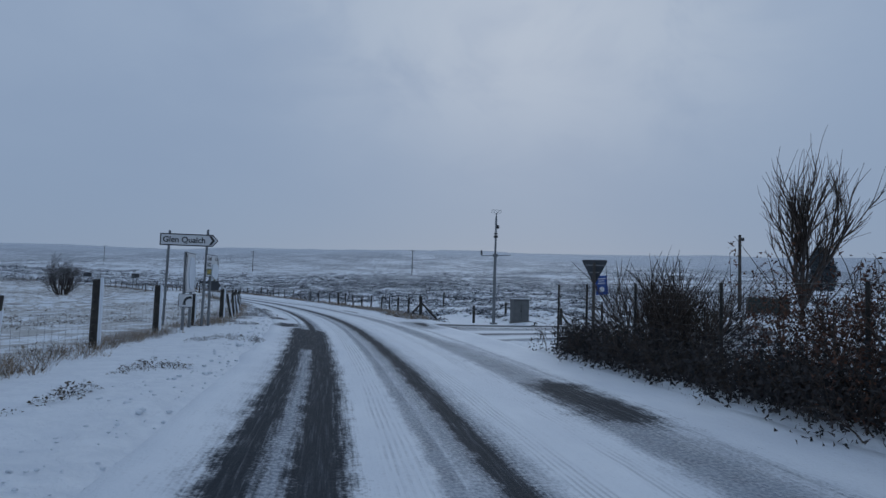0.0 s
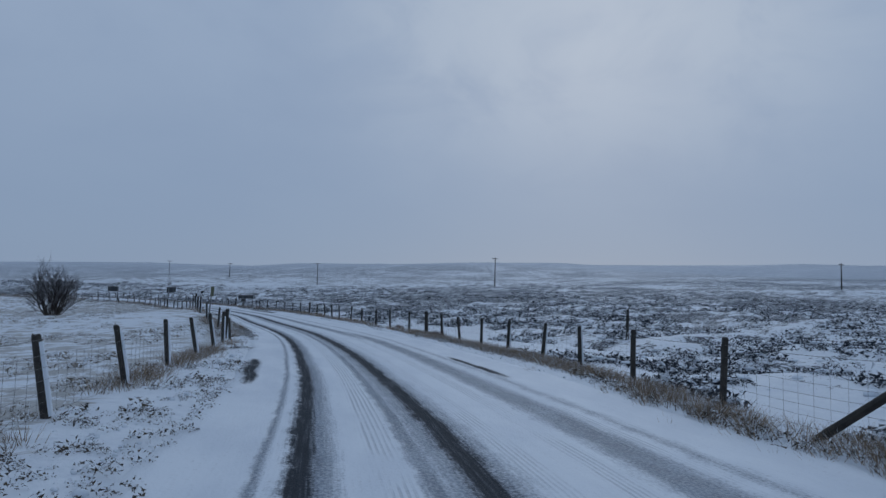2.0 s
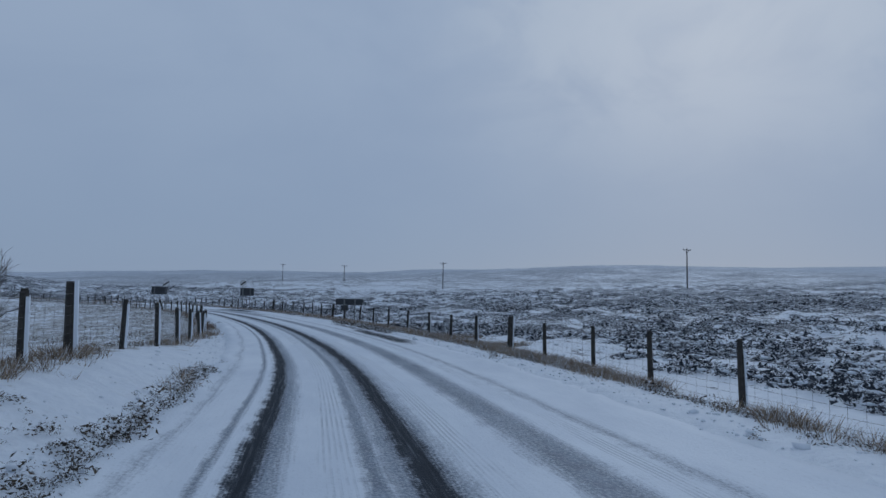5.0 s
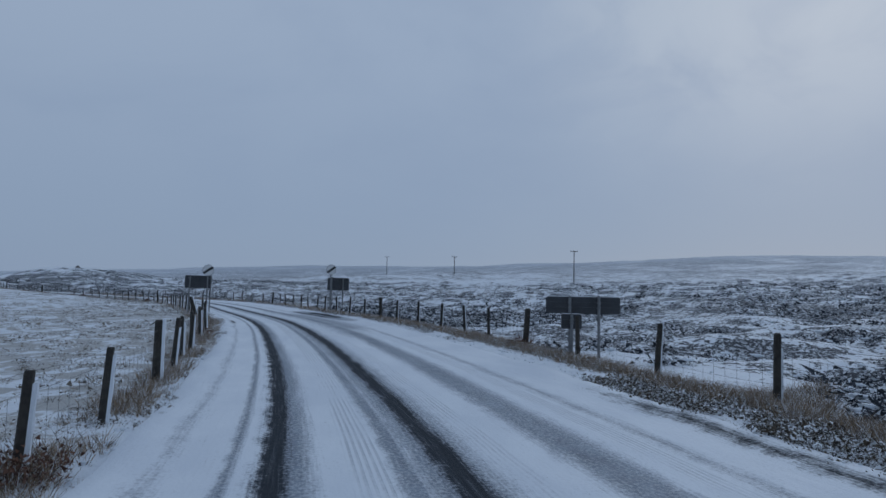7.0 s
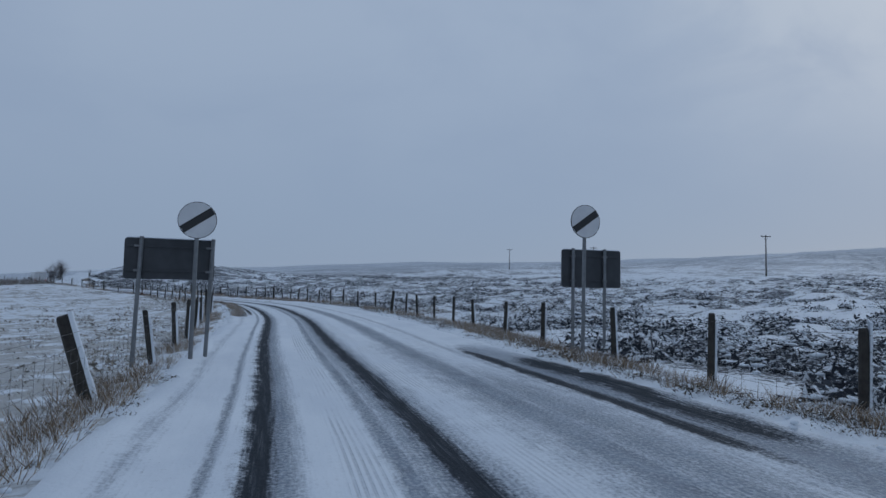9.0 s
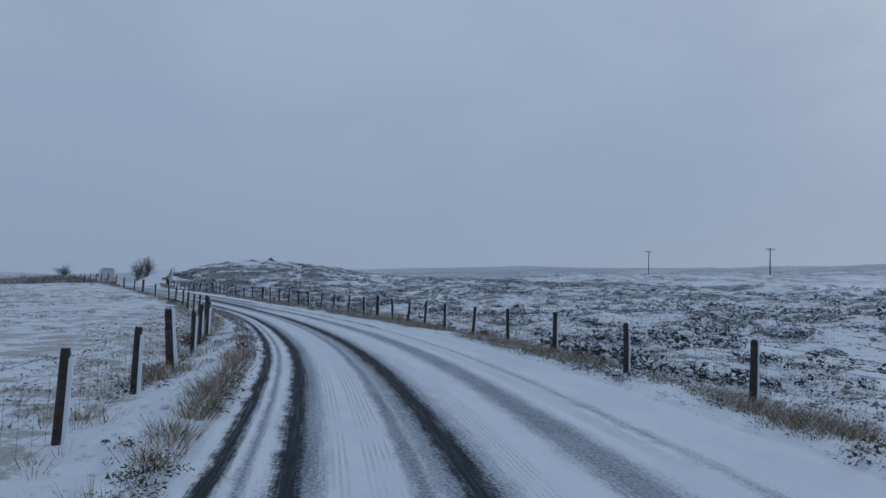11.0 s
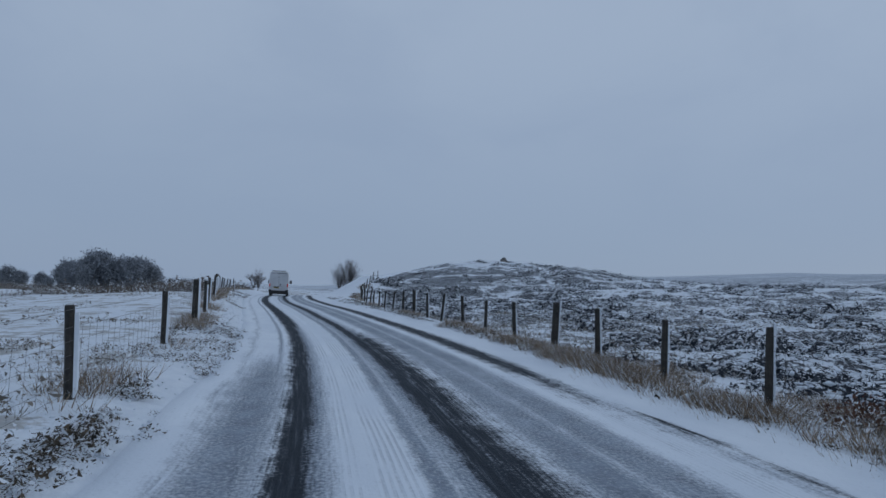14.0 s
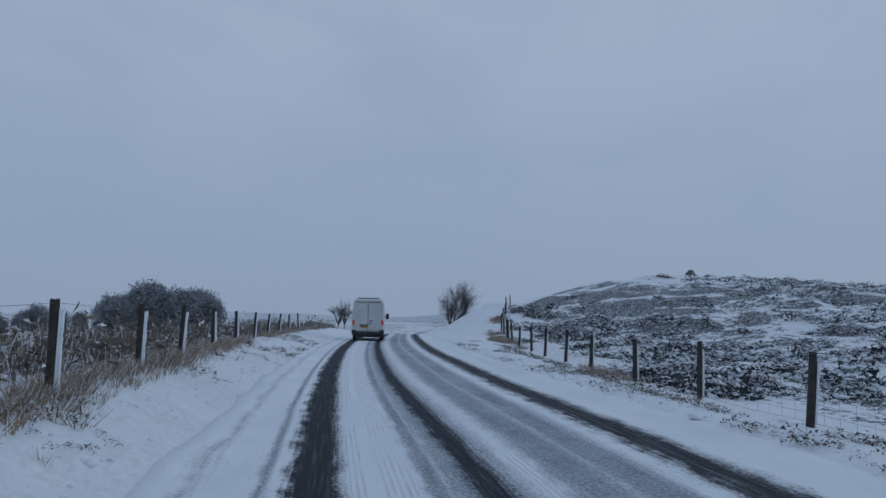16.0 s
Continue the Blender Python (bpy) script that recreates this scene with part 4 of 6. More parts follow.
def build_pentagon_back():
    """A pointed town sign whose face is white with snow, with a telephone panel on its near pole."""
    x, y = -8.61, 21.94
    g = ground_z(x, y)
    sign = thing("town_sign", pose(x, y, g, 0, 0, 97), "white pointed town sign plastered with snow, above a telephone panel", "road sign")
    z0, z1 = 1.50 - g, 2.73 - g
    zm = (z0 + z1) / 2
    pole_part(sign, -0.52, 0.05, z1 + 0.02, 0.045)
    pole_part(sign, 0.52, 0.05, z1 - 0.15, 0.045)
    part("border", plate(bmesh.new(), [(-0.66, z0), (0.72, z0), (0.72, z1), (-0.66, z1), (-0.86, zm)], -0.012, 0.004), black_mat, sign, "black sign border")
    part("face", plate(bmesh.new(), [(-0.64, z0 + 0.022), (0.70, z0 + 0.022), (0.70, z1 - 0.022), (-0.64, z1 - 0.022), (-0.83, zm)], -0.018, -0.004), white_mat, sign)
    part("chevron", plate(bmesh.new(), [(-0.62, z1 - 0.05), (-0.52, z1 - 0.05), (-0.70, zm), (-0.52, z0 + 0.05), (-0.62, z0 + 0.05), (-0.80, zm)], -0.022, -0.014), black_mat, sign, "black chevron")
    rng = random.Random(9)
    part("snow", plate(bmesh.new(), [(0.14 + 0.50 * rng.uniform(0.9, 1.06) * math.cos(q), zm - 0.02 + 0.54 * rng.uniform(0.9, 1.04) * math.sin(q)) for q in np.arange(0, 6.28, 0.22)], -0.05, -0.019), snow_mat, sign, "stuck wet snow")
    m = pose(-0.55, -0.02, 1.27 - g, 0, 0, -90)
    bm = plate(bmesh.new(), rounded(-0.21, 0.21, -0.20, 0.20, 0.02), -0.012, 0.004)
    bmesh.ops.transform(bm, matrix=m, verts=bm.verts)
    panel = part("phone_panel", bm, black_mat, sign, "small square telephone panel")
    bm = plate(bmesh.new(), rounded(-0.195, 0.195, -0.185, 0.185, 0.015), -0.016, -0.004)
    bmesh.ops.transform(bm, matrix=m, verts=bm.verts)
    part("panel_face", bm, white_mat, panel, "white panel face")
    arc = [(0.13 - 0.20 * math.cos(q), -0.06 + 0.19 * math.sin(q)) for q in np.linspace(0.0, 1.5, 8)]
    inner = [(0.13 - 0.13 * math.cos(q), -0.06 + 0.12 * math.sin(q)) for q in np.linspace(1.5, 0.0, 8)]
    bm = plate(bmesh.new(), [(-0.08, -0.13)] + arc + [(0.17, 0.13), (0.17, 0.05)] + inner + [(0.01, -0.13)], -0.020, -0.012)
    bmesh.ops.transform(bm, matrix=m, verts=bm.verts)
    part("handset", bm, black_mat, panel, "black telephone handset symbol")
    return sign


def build_limit_sign(s, u, tall, lean, label):
    """A round white plate with a black diagonal band."""
    sign = sign_base("speed_sign", s, u, label, "road sign", 4, "end of limit signs")
    r = 0.36
    pole_part(sign, 0, 0.03, tall + 0.1, 0.04, lean)
    cx = lean * tall
    part("rim", plate(bmesh.new(), disc_outline(cx, tall, r), -0.010, 0.004), black_mat, sign, "dark plate edge")
    part("face", plate(bmesh.new(), disc_outline(cx, tall, r - 0.012), -0.014, -0.006), white_mat, sign, "grey-white reflective face")
    ends = []
    for a, d in ((35, -0.075), (35, 0.075)):
        c, q = math.cos(radians(a)), math.sin(radians(a))
        h = math.sqrt((r - 0.012) ** 2 - d * d)
        ends.append([(cx + h * c - d * q, tall + h * q + d * c), (cx - h * c - d * q, tall - h * q + d * c)])
    part("band", plate(bmesh.new(), [ends[0][0], ends[0][1], ends[1][1], ends[1][0]], -0.018, -0.010), black_mat, sign, "black diagonal band")
    clips(sign, cx, (tall - 0.18, tall + 0.18), -0.004)
    return sign


def build_back_board(s, u, w, z0, z1, poles, label, turn=0.0, tilt=0.0):
    """A rectangular sign seen from behind, on steel poles, with stiffening channels."""
    sign = sign_base("sign_board", s, u, label, "road sign", turn, "boards seen from behind")
    part("board", plate(bmesh.new(), rounded(-w / 2, w / 2, z0, z1, 0.06), 0.0, 0.012), back_mat, sign, "dark grey sign back")
    for z in (z0 + 0.16, z1 - 0.16):
        part("channel", box(bmesh.new(), -w / 2 + 0.05, w / 2 - 0.05, -0.022, 0.0, z - 0.018, z + 0.018, 0.004), back_mat, sign)
    for x in poles:
        pole_part(sign, x, -0.06, z1 + 0.03, 0.04, tilt)
        clips(sign, x, (z0 + 0.16, z1 - 0.16), -0.10)
    part("snow", box(bmesh.new(), -w / 2 + 0.04, w / 2 - 0.05, -0.02, 0.02, z1, z1 + 0.018, 0.006), snow_mat, sign, "thin snow on the top edge")
    return sign


build_direction_sign()
build_pentagon_sign()
build_pentagon_back()
build_limit_sign(147.2, -1.58, 2.76, 0.01, "round white derestriction sign with black band, beside the timber fence")
build_limit_sign(146.4, 6.34, 2.92, 0.01, "round white derestriction sign with black band before a dark board")
build_back_board(147.7, -2.08, 1.66, 1.62, 2.42, (-0.60, 0.72), "dark back of a rectangular sign on two leaning steel poles", 8, 0.03)
build_back_board(147.9, 7.32, 1.55, 1.62, 2.52, (-0.50, 0.32), "dark back of a rectangular sign on two steel poles", -2)
build_back_board(118.6, 7.90, 2.0, 1.22, 1.68, (-0.36, 0.42), "long low dark sign back on two poles behind the fence", -20)
small = build_back_board(118.6, 7.56, 0.55, 0.78, 1.18, (0.0,), "small dark plate below a long board", -20)


def build_give_way():
    sign = sign_base("give_way_sign", 19.9, 8.88, "triangular road sign seen from its grey back on a timber post", "road sign", -35)
    z = 2.38
    part("plate", plate(bmesh.new(), [(-0.42, z + 0.36), (-0.38, z + 0.40), (0.38, z + 0.40), (0.42, z + 0.36), (0.05, z - 0.36), (0.0, z - 0.39), (-0.05, z - 0.36)], -0.006, 0.006), back_mat, sign, "grey triangular sign back")
    for h in (z + 0.22, z - 0.02):
        part("channel", box(bmesh.new(), -0.30 if h > z else -0.16, 0.30 if h > z else 0.16, -0.03, -0.006, h - 0.02, h + 0.02, 0.004), steel_mat, sign)
    part("pole", rod(bmesh.new(), (0, -0.07, -0.3), (0, -0.07, z + 0.30), 0.05, 0.05, 12), pole_mat, sign)
    return sign


def build_blue_sign():
    sign = sign_base("blue_sign", 31.6, 15.9, "blue information sign with white marks on a leaning pole", "road sign", -6)
    part("pole", rod(bmesh.new(), (0.28, 0.03, -0.3), (0.0, 0.03, 3.05), 0.028, 0.028, 10), steel_mat, sign)
    m = pose(0, 0, 0, 0, -5, 0)
    bm = plate(bmesh.new(), rounded(-0.34, 0.34, 2.02, 3.06, 0.03), -0.012, 0.002)
    bmesh.ops.transform(bm, matrix=m, verts=bm.verts)
    part("board", bm, blue_mat, sign)
    for z, w in ((2.90, 0.46), (2.78, 0.32), (2.66, 0.40)):
        bm = box(bmesh.new(), -w / 2, w / 2, -0.016, -0.010, z - 0.022, z + 0.022)
        bmesh.ops.transform(bm, matrix=m, verts=bm.verts)
        part("lettering_bar", bm, white_mat, sign)
    bm = plate(bmesh.new(), disc_outline(0.0, 2.32, 0.15, 20), -0.017, -0.010)
    bmesh.ops.transform(bm, matrix=m, verts=bm.verts)
    part("emblem", bm, white_mat, sign, "pale round emblem")
    return sign


build_give_way()
build_blue_sign()


# ---- roadside equipment ----
def build_mast():
    x, y, z, turn = foot(32.3, 9.7)
    mast = thing("weather_mast", pose(x, y, z, 0, 0, turn), "tall grey weather mast with crossarm and sensors on a snowy verge", "weather mast")
    part("base", box(bmesh.new(), -0.16, 0.16, -0.16, 0.16, -0.1, 0.08, 0.02), steel_mat, mast)
    part("lower_tube", rod(bmesh.new(), (0, 0, 0.0), (0, 0, 3.6), 0.085, 0.075, 16), steel_mat, mast)
    part("upper_tube", rod(bmesh.new(), (0, 0, 3.55), (0, 0, 5.75), 0.055, 0.050, 14), steel_mat, mast)
    part("crossarm", rod(bmesh.new(), (-0.78, 0, 3.62), (0.84, 0, 3.70), 0.022, 0.022, 8), steel_mat, mast)
    bm = bmesh.new()
    for k in range(7):
        rod(bm, (-0.78, 0, 3.66 + 0.035 * k), (-0.78, 0, 3.675 + 0.035 * k), 0.06, 0.06, 12)
    rod(bm, (-0.78, 0, 3.64), (-0.78, 0, 3.92), 0.03, 0.03, 8)
    part("radiation_shield", bm, trim_mat, mast, "stacked dark sensor shield")
    part("arm_sensor", rod(bmesh.new(), (0.72, 0, 3.72), (0.92, 0, 3.74), 0.035, 0.03, 8), white_mat, mast)
    part("arm_clamp", box(bmesh.new(), -0.11, 0.11, -0.11, 0.11, 3.58, 3.74, 0.01), steel_mat, mast)
    part("collar", box(bmesh.new(), -0.09, 0.09, -0.09, 0.09, 4.62, 4.74, 0.01), trim_mat, mast)
    part("collar", box(bmesh.new(), -0.08, 0.08, -0.08, 0.08, 4.80, 4.86, 0.01), trim_mat, mast)
    part("sensor_box", box(bmesh.new(), 0.03, 0.16, -0.08, 0.08, 5.12, 5.30, 0.02), trim_mat, mast)
    part("top_cap", rod(bmesh.new(), (0, 0, 5.75), (0, 0, 5.95), 0.035, 0.025, 10), steel_mat, mast)
    bm = bmesh.new()
    for k in range(8):
        a, b = 2 * math.pi * k / 8, 2 * math.pi * (k + 1) / 8
        p, q = (0.27 * math.cos(a), 0.27 * math.sin(a)), (0.27 * math.cos(b), 0.27 * math.sin(b))
        rod(bm, (*p, 6.10), (*q, 6.10), 0.007, 0.007, 5)
        if k % 2 == 0:
            rod(bm, (0, 0, 5.92), (*p, 5.98), 0.008, 0.008, 5)
            rod(bm, (*p, 5.98), (*p, 6.14), 0.008, 0.008, 5)
    part("wind_cage", bm, steel_mat, mast, "thin wire wind sensor ring")
    part("bracket", rod(bmesh.new(), (0, 0, 1.15), (0.18, 0.0, 0.95), 0.015, 0.015, 6), steel_mat, mast)
    return mast


def build_cabinet():
    x, y, z, turn = foot(31.9, 11.0)
    cab = thing("roadside_cabinet", pose(x, y, z, 0, 0, turn), "grey steel equipment cabinet with snow on its plinth", "cabinet")
    part("plinth", box(bmesh.new(), -0.46, 0.46, -0.28, 0.28, -0.15, 0.10, 0.02), stone_mat, cab)
    part("body", box(bmesh.new(), -0.44, 0.44, -0.26, 0.26, 0.10, 1.22, 0.02), cabinet_mat, cab)
    for sx in (-0.425, 0.005):
        part("door", box(bmesh.new(), sx, sx + 0.42, -0.278, -0.258, 0.16, 1.16, 0.006), cabinet_mat, cab)
    part("roof", box(bmesh.new(), -0.48, 0.48, -0.31, 0.30, 1.22, 1.27, 0.015), cabinet_mat, cab)
    part("handle", box(bmesh.new(), -0.05, -0.02, -0.30, -0.278, 0.58, 0.74, 0.006), trim_mat, cab)
    part("snow", box(bmesh.new(), -0.46, 0.46, -0.29, 0.28, 1.27, 1.295, 0.010), snow_mat, cab, "thin dusting of snow")
    return cab


def build_counter_post():
    """A slim pole with an olive box and a small arm."""
    x, y, z, turn = foot(67.4, -3.32)
    p = thing("sensor_post", pose(x, y, z, 0, 0, turn), "slim dark pole with an olive box and a side camera arm", "sensor post")
    part("pole", rod(bmesh.new(), (-0.12, 0, -0.3), (0.02, 0, 1.75), 0.035, 0.03, 10), cabinet_mat, p)
    part("box", box(bmesh.new(), -0.03, 0.14, -0.09, 0.09, 1.50, 2.02, 0.015), panel_mat, p, "olive equipment box")
    part("cap", box(bmesh.new(), -0.04, 0.25, -0.09, 0.09, 2.02, 2.045, 0.004), trim_mat, p)
    part("arm", rod(bmesh.new(), (-0.03, 0, 1.70), (-0.44, 0, 1.71), 0.014, 0.014, 6), trim_mat, p)
    part("camera_head", box(bmesh.new(), -0.55, -0.43, -0.07, 0.07, 1.66, 1.80, 0.012), trim_mat, p)
    pts = [(-0.05 - 0.16 * math.sin(a), 0, 1.42 - 0.10 * math.cos(a)) for a in np.linspace(0.2, 2.9, 9)]
    v, f = tube_run(pts, 0.008, 5)
    hang("cable", mesh_from("cable", v, f, trim_mat), p)
    part("snow", box(bmesh.new(), 0.14, 0.165, -0.085, 0.085, 1.55, 2.0, 0.010), snow_mat, p, "snow stuck on the box")
    return p


build_mast()
build_cabinet()
build_counter_post()


def build_pole(x, y, tall, arm, label, bearing, group="power poles"):
    z = ground_z(x, y)
    p = thing("power_pole", pose(x, y, z, 0, 0, bearing), label, "utility pole", group)
    part("shaft", rod(bmesh.new(), (0, 0, -0.8), (0, 0, tall), 0.15, 0.10, 12), pole_mat, p)
    if arm:
        part("crossarm", box(bmesh.new(), -1.1, 1.1, -0.07, 0.07, tall - 0.35, tall - 0.22, 0.01), pole_mat, p)
        for k in (-1.0, 0.0, 1.0):
            part("insulator", rod(bmesh.new(), (k, 0, tall - 0.22), (k, 0, tall - 0.02 + (0.12 if k == 0 else 0)), 0.05, 0.035, 8), trim_mat, p)
        for k in (-1, 1):
            part("strut", rod(bmesh.new(), (k * 0.7, 0.08, tall - 0.35), (0, 0.1, tall - 1.0), 0.02, 0.02, 6), steel_mat, p)
    return p


for px, py, top in ((1.4, 211.0, 13.3), (-63.2, 269.3, 13.7), (-113.3, 312.5, 15.0), (-159.7, 351.7, 17.6), (70.4, 164.2, 10.3)):
    build_pole(px, py, max(5.5, top - ground_z(px, py)), True, "dark timber power pole with crossarm far out on the moor", 40)
yard = build_pole(23.5, 48.4, 6.5 - ground_z(23.5, 48.4), False, "timber pole with a small lamp head behind the hedge", 20, "yard pole")
part("lamp_head", box(bmesh.new(), 0.05, 0.35, -0.12, 0.12, 6.5 - ground_z(23.5, 48.4) - 0.45, 6.5 - ground_z(23.5, 48.4) - 0.2, 0.03), trim_mat, yard)


def lone_post(s, u, tall, label, broken=False):
    x, y, z, turn = foot(s, u)
    p = thing("marker_post", pose(x, y, z, 0, 0, turn), label, "post", "lone posts")
    rng = random.Random(int(s * 10))
    hang("post", post_mesh("post", rng, 0.07, tall), p)
    if broken:
        part("stay", rod(bmesh.new(), (0.0, 0, tall * 0.75), (0.65, 0.1, -0.05), 0.05, 0.05, 8), timber_mat, p)
    return p


lone_post(56.0, 15.8, 1.45, "slim dark post standing alone in the heather")
lone_post(31.1, 13.0, 1.05, "short weathered stump with a leaning stay by the lane", True)
lone_post(33.6, 17.0, 1.1, "weathered post at the edge of the lane")
lone_post(30.4, 20.0, 1.1, "weathered post at the edge of the lane")
lone_post(34.0, 9.2, 0.95, "weathered post behind the weather mast")
lone_post(36.5, 12.2, 0.9, "weathered post behind the weather mast")


# ---- tall wire fence along the hedge ----
def build_mesh_fence():
    stations = [17.4, 15.5, 13.0, 10.0, 7.0, 4.0, 1.0, -2.0]
    x0, y0, z0, _ = foot(17.4, 6.6)
    f = thing("wire_fence", Matrix.Translation((x0, y0, z0)), "tall slim-posted wire mesh fence behind the roadside hedge", "fence")
    tops = []
    for s in stations:
        x, y, z, turn = foot(s, 6.6)
        part("post", rod(bmesh.new(), (x - x0, y - y0, z - z0 - 0.2), (x - x0, y - y0, z - z0 + 1.78), 0.035, 0.03, 8), timber_mat, f)
        tops.append((x - x0, y - y0, z - z0))
    tops = np.array(tops)
    heap = Heap()
    for h in np.arange(0.1, 1.75, 0.15):
        heap.add(*tube_run(tops + np.array([0, 0, h]), 0.0022))
    for a, b in zip(tops, tops[1:]):
        n = int(np.linalg.norm(b - a) / 0.15)
        for k in range(1, n):
            p = a + (b - a) * k / n
            heap.add(*tube_run([p + np.array([0, 0, 0.05]), p + np.array([0, 0, 1.72])], 0.0018))
    heap.add(*tube_run(tops + np.array([0, 0, 1.76]), 0.005))
    hang("netting", heap.mesh("netting", wire_mat), f)
    return f


build_mesh_fence()


# ---- trees, shrubs ----
def limb(heap, rng, p, d, length, r, depth, droop, kids, tips, spread=1.0):
    """One crooked branch with its side shoots, down to twigs."""
    pts, q, v = [p.copy()], p.copy(), d.copy()
    n = 4 if depth > 0 else 3
    for _ in range(n):
        v = v + rng.normal(0, 0.13, 3)
        v[2] += droop
        v /= np.linalg.norm(v)
        q = q + v * length / n
        pts.append(q.copy())
    sides = 6 if depth > 1 else (4 if depth == 1 else 3)
    pp = np.array(pts)
    dd = np.gradient(pp, axis=0)
    dd /= np.linalg.norm(dd, axis=1)[:, None]
    ref = np.where(np.abs(dd[:, 2:3]) > 0.8, np.array([[1.0, 0, 0]]), np.array([[0, 0, 1.0]]))
    a = np.cross(dd, ref)
    a /= np.linalg.norm(a, axis=1)[:, None]
    b = np.cross(dd, a)
    rad = np.linspace(r, r * 0.45, len(pp))[:, None]
    ring = np.concatenate([(pp + rad * (math.cos(2 * math.pi * i / sides) * a + math.sin(2 * math.pi * i / sides) * b))[:, None] for i in range(sides)], 1)
    idx = np.arange(len(pp) * sides).reshape(len(pp), sides)
    f = np.stack([idx[:-1], np.roll(idx[:-1], -1, 1), np.roll(idx[1:], -1, 1), idx[1:]], -1).reshape(-1, 4)
    heap[min(depth, 2)].add(ring.reshape(-1, 3), f)
    tips.append(pp[-1])
    if depth > 0:
        for k in range(kids):
            t = rng.uniform(0.25, 1.0)
            i = min(int(t * n), n - 1)
            at = pp[i] + (pp[i + 1] - pp[i]) * (t * n - i)
            side = rng.normal(0, 1, 3)
            side -= side.dot(dd[i]) * dd[i]
            side /= np.linalg.norm(side)
            dirn = dd[i] * rng.uniform(0.75, 1.05) + side * rng.uniform(0.35, 0.75) * spread
            dirn /= np.linalg.norm(dirn)
            limb(heap, rng, at, dirn, length * rng.uniform(0.45, 0.72), r * 0.5, depth - 1, droop, kids, tips, spread)


def bare_tree(name, m, label, seed, stems, tall, r, splay, kids=5, depth=3, droop=0.03, fork=0.0, spread=1.0, twigs=None):
    """A leafless tree or shrub: stems, limbs and many fine twigs."""
    rng = np.random.default_rng(seed)
    tree = thing(name, m, label, "tree" if "tree" in name else "shrub")
    heap = [Heap(), Heap(), Heap()]
    tips = []
    if fork:
        limb(heap, rng, np.array([0, 0, -0.3]), np.array([0.02, 0, 1.0]), fork + 0.3, r, 0, 0, 0, tips)
        v, f = heap[0].v.pop(), heap[0].f.pop()
        heap[0].n = 0
        heap[2].add(v, f)
        start = np.array(tips[-1]) - np.array([0, 0, 0.05])
    else:
        start = np.array([0, 0, -0.15])
    for k in range(stems):
        a = 2 * math.pi * (k + rng.uniform(-0.3, 0.3)) / stems
        lean = splay * rng.uniform(0.35, 1.1)
        d = np.array([math.cos(a) * lean, math.sin(a) * lean, 1.0])
        d /= np.linalg.norm(d)
        o = start + np.array([math.cos(a), math.sin(a), 0]) * r * (0.5 if fork else 1.6)
        limb(heap, rng, o, d, (tall - fork) * rng.uniform(0.75, 1.0) * 0.62, r * (0.62 if fork else 0.55), depth, droop, kids, tips, spread)
    if heap[2].v:
        hang("trunk", heap[2].mesh("trunk", bark_mat, True), tree, "dark rough stems")
    if heap[1].v:
        hang("branchwork", heap[1].mesh("branchwork", twigs or twig_mat, True), tree)
    if heap[0].v:
        hang("crown", heap[0].mesh("crown", twigs or twig_mat), tree, "fine bare twigs")
    return tree


def at_ground(x, y, sink=0.0, turn=0.0):
    return pose(x, y, ground_z(x, y) - sink, 0, 0, turn)


bare_tree("bare_tree", at_ground(6.84, 15.25), "bare multi-stemmed tree in the snowy garden behind the hedge", 4, 9, 3.95, 0.060, 0.20, 7, 2, 0.09, 0.45, 0.62)
bare_tree("bare_shrub_tree", at_ground(-51.0, 98.0, 0.55), "dark dense leafless bush standing alone in a snowy field", 7, 16, 6.1, 0.16, 0.40, 5, 3, 0.06, 0.0, 0.9, frost_haze_twig_mat)
bare_tree("bare_tree", at_ground(-213.4, 208.9), "small leafless tree on the bank at the crest", 12, 10, 5.6, 0.09, 0.22, 8, 2, 0.05, 0.0, 1.0, frost_haze_twig_mat)
bare_tree("bare_tree", at_ground(-215.6, 208.2), "small leafless tree on the bank at the crest", 13, 10, 5.0, 0.09, 0.26, 8, 2, 0.05, 0.0, 1.0, frost_haze_twig_mat)
for k, (sx, sy, h) in enumerate(((-221.5, 194.6, 4.6), (-223.5, 196.0, 3.6))):
    bare_tree("bare_tree", at_ground(sx, sy), "distant leafless tree beyond the crest of the road", 30 + k, 8, h, 0.09, 0.5, 5, 2, 0.03, 0.8, 1.0, frost_haze_twig_mat)


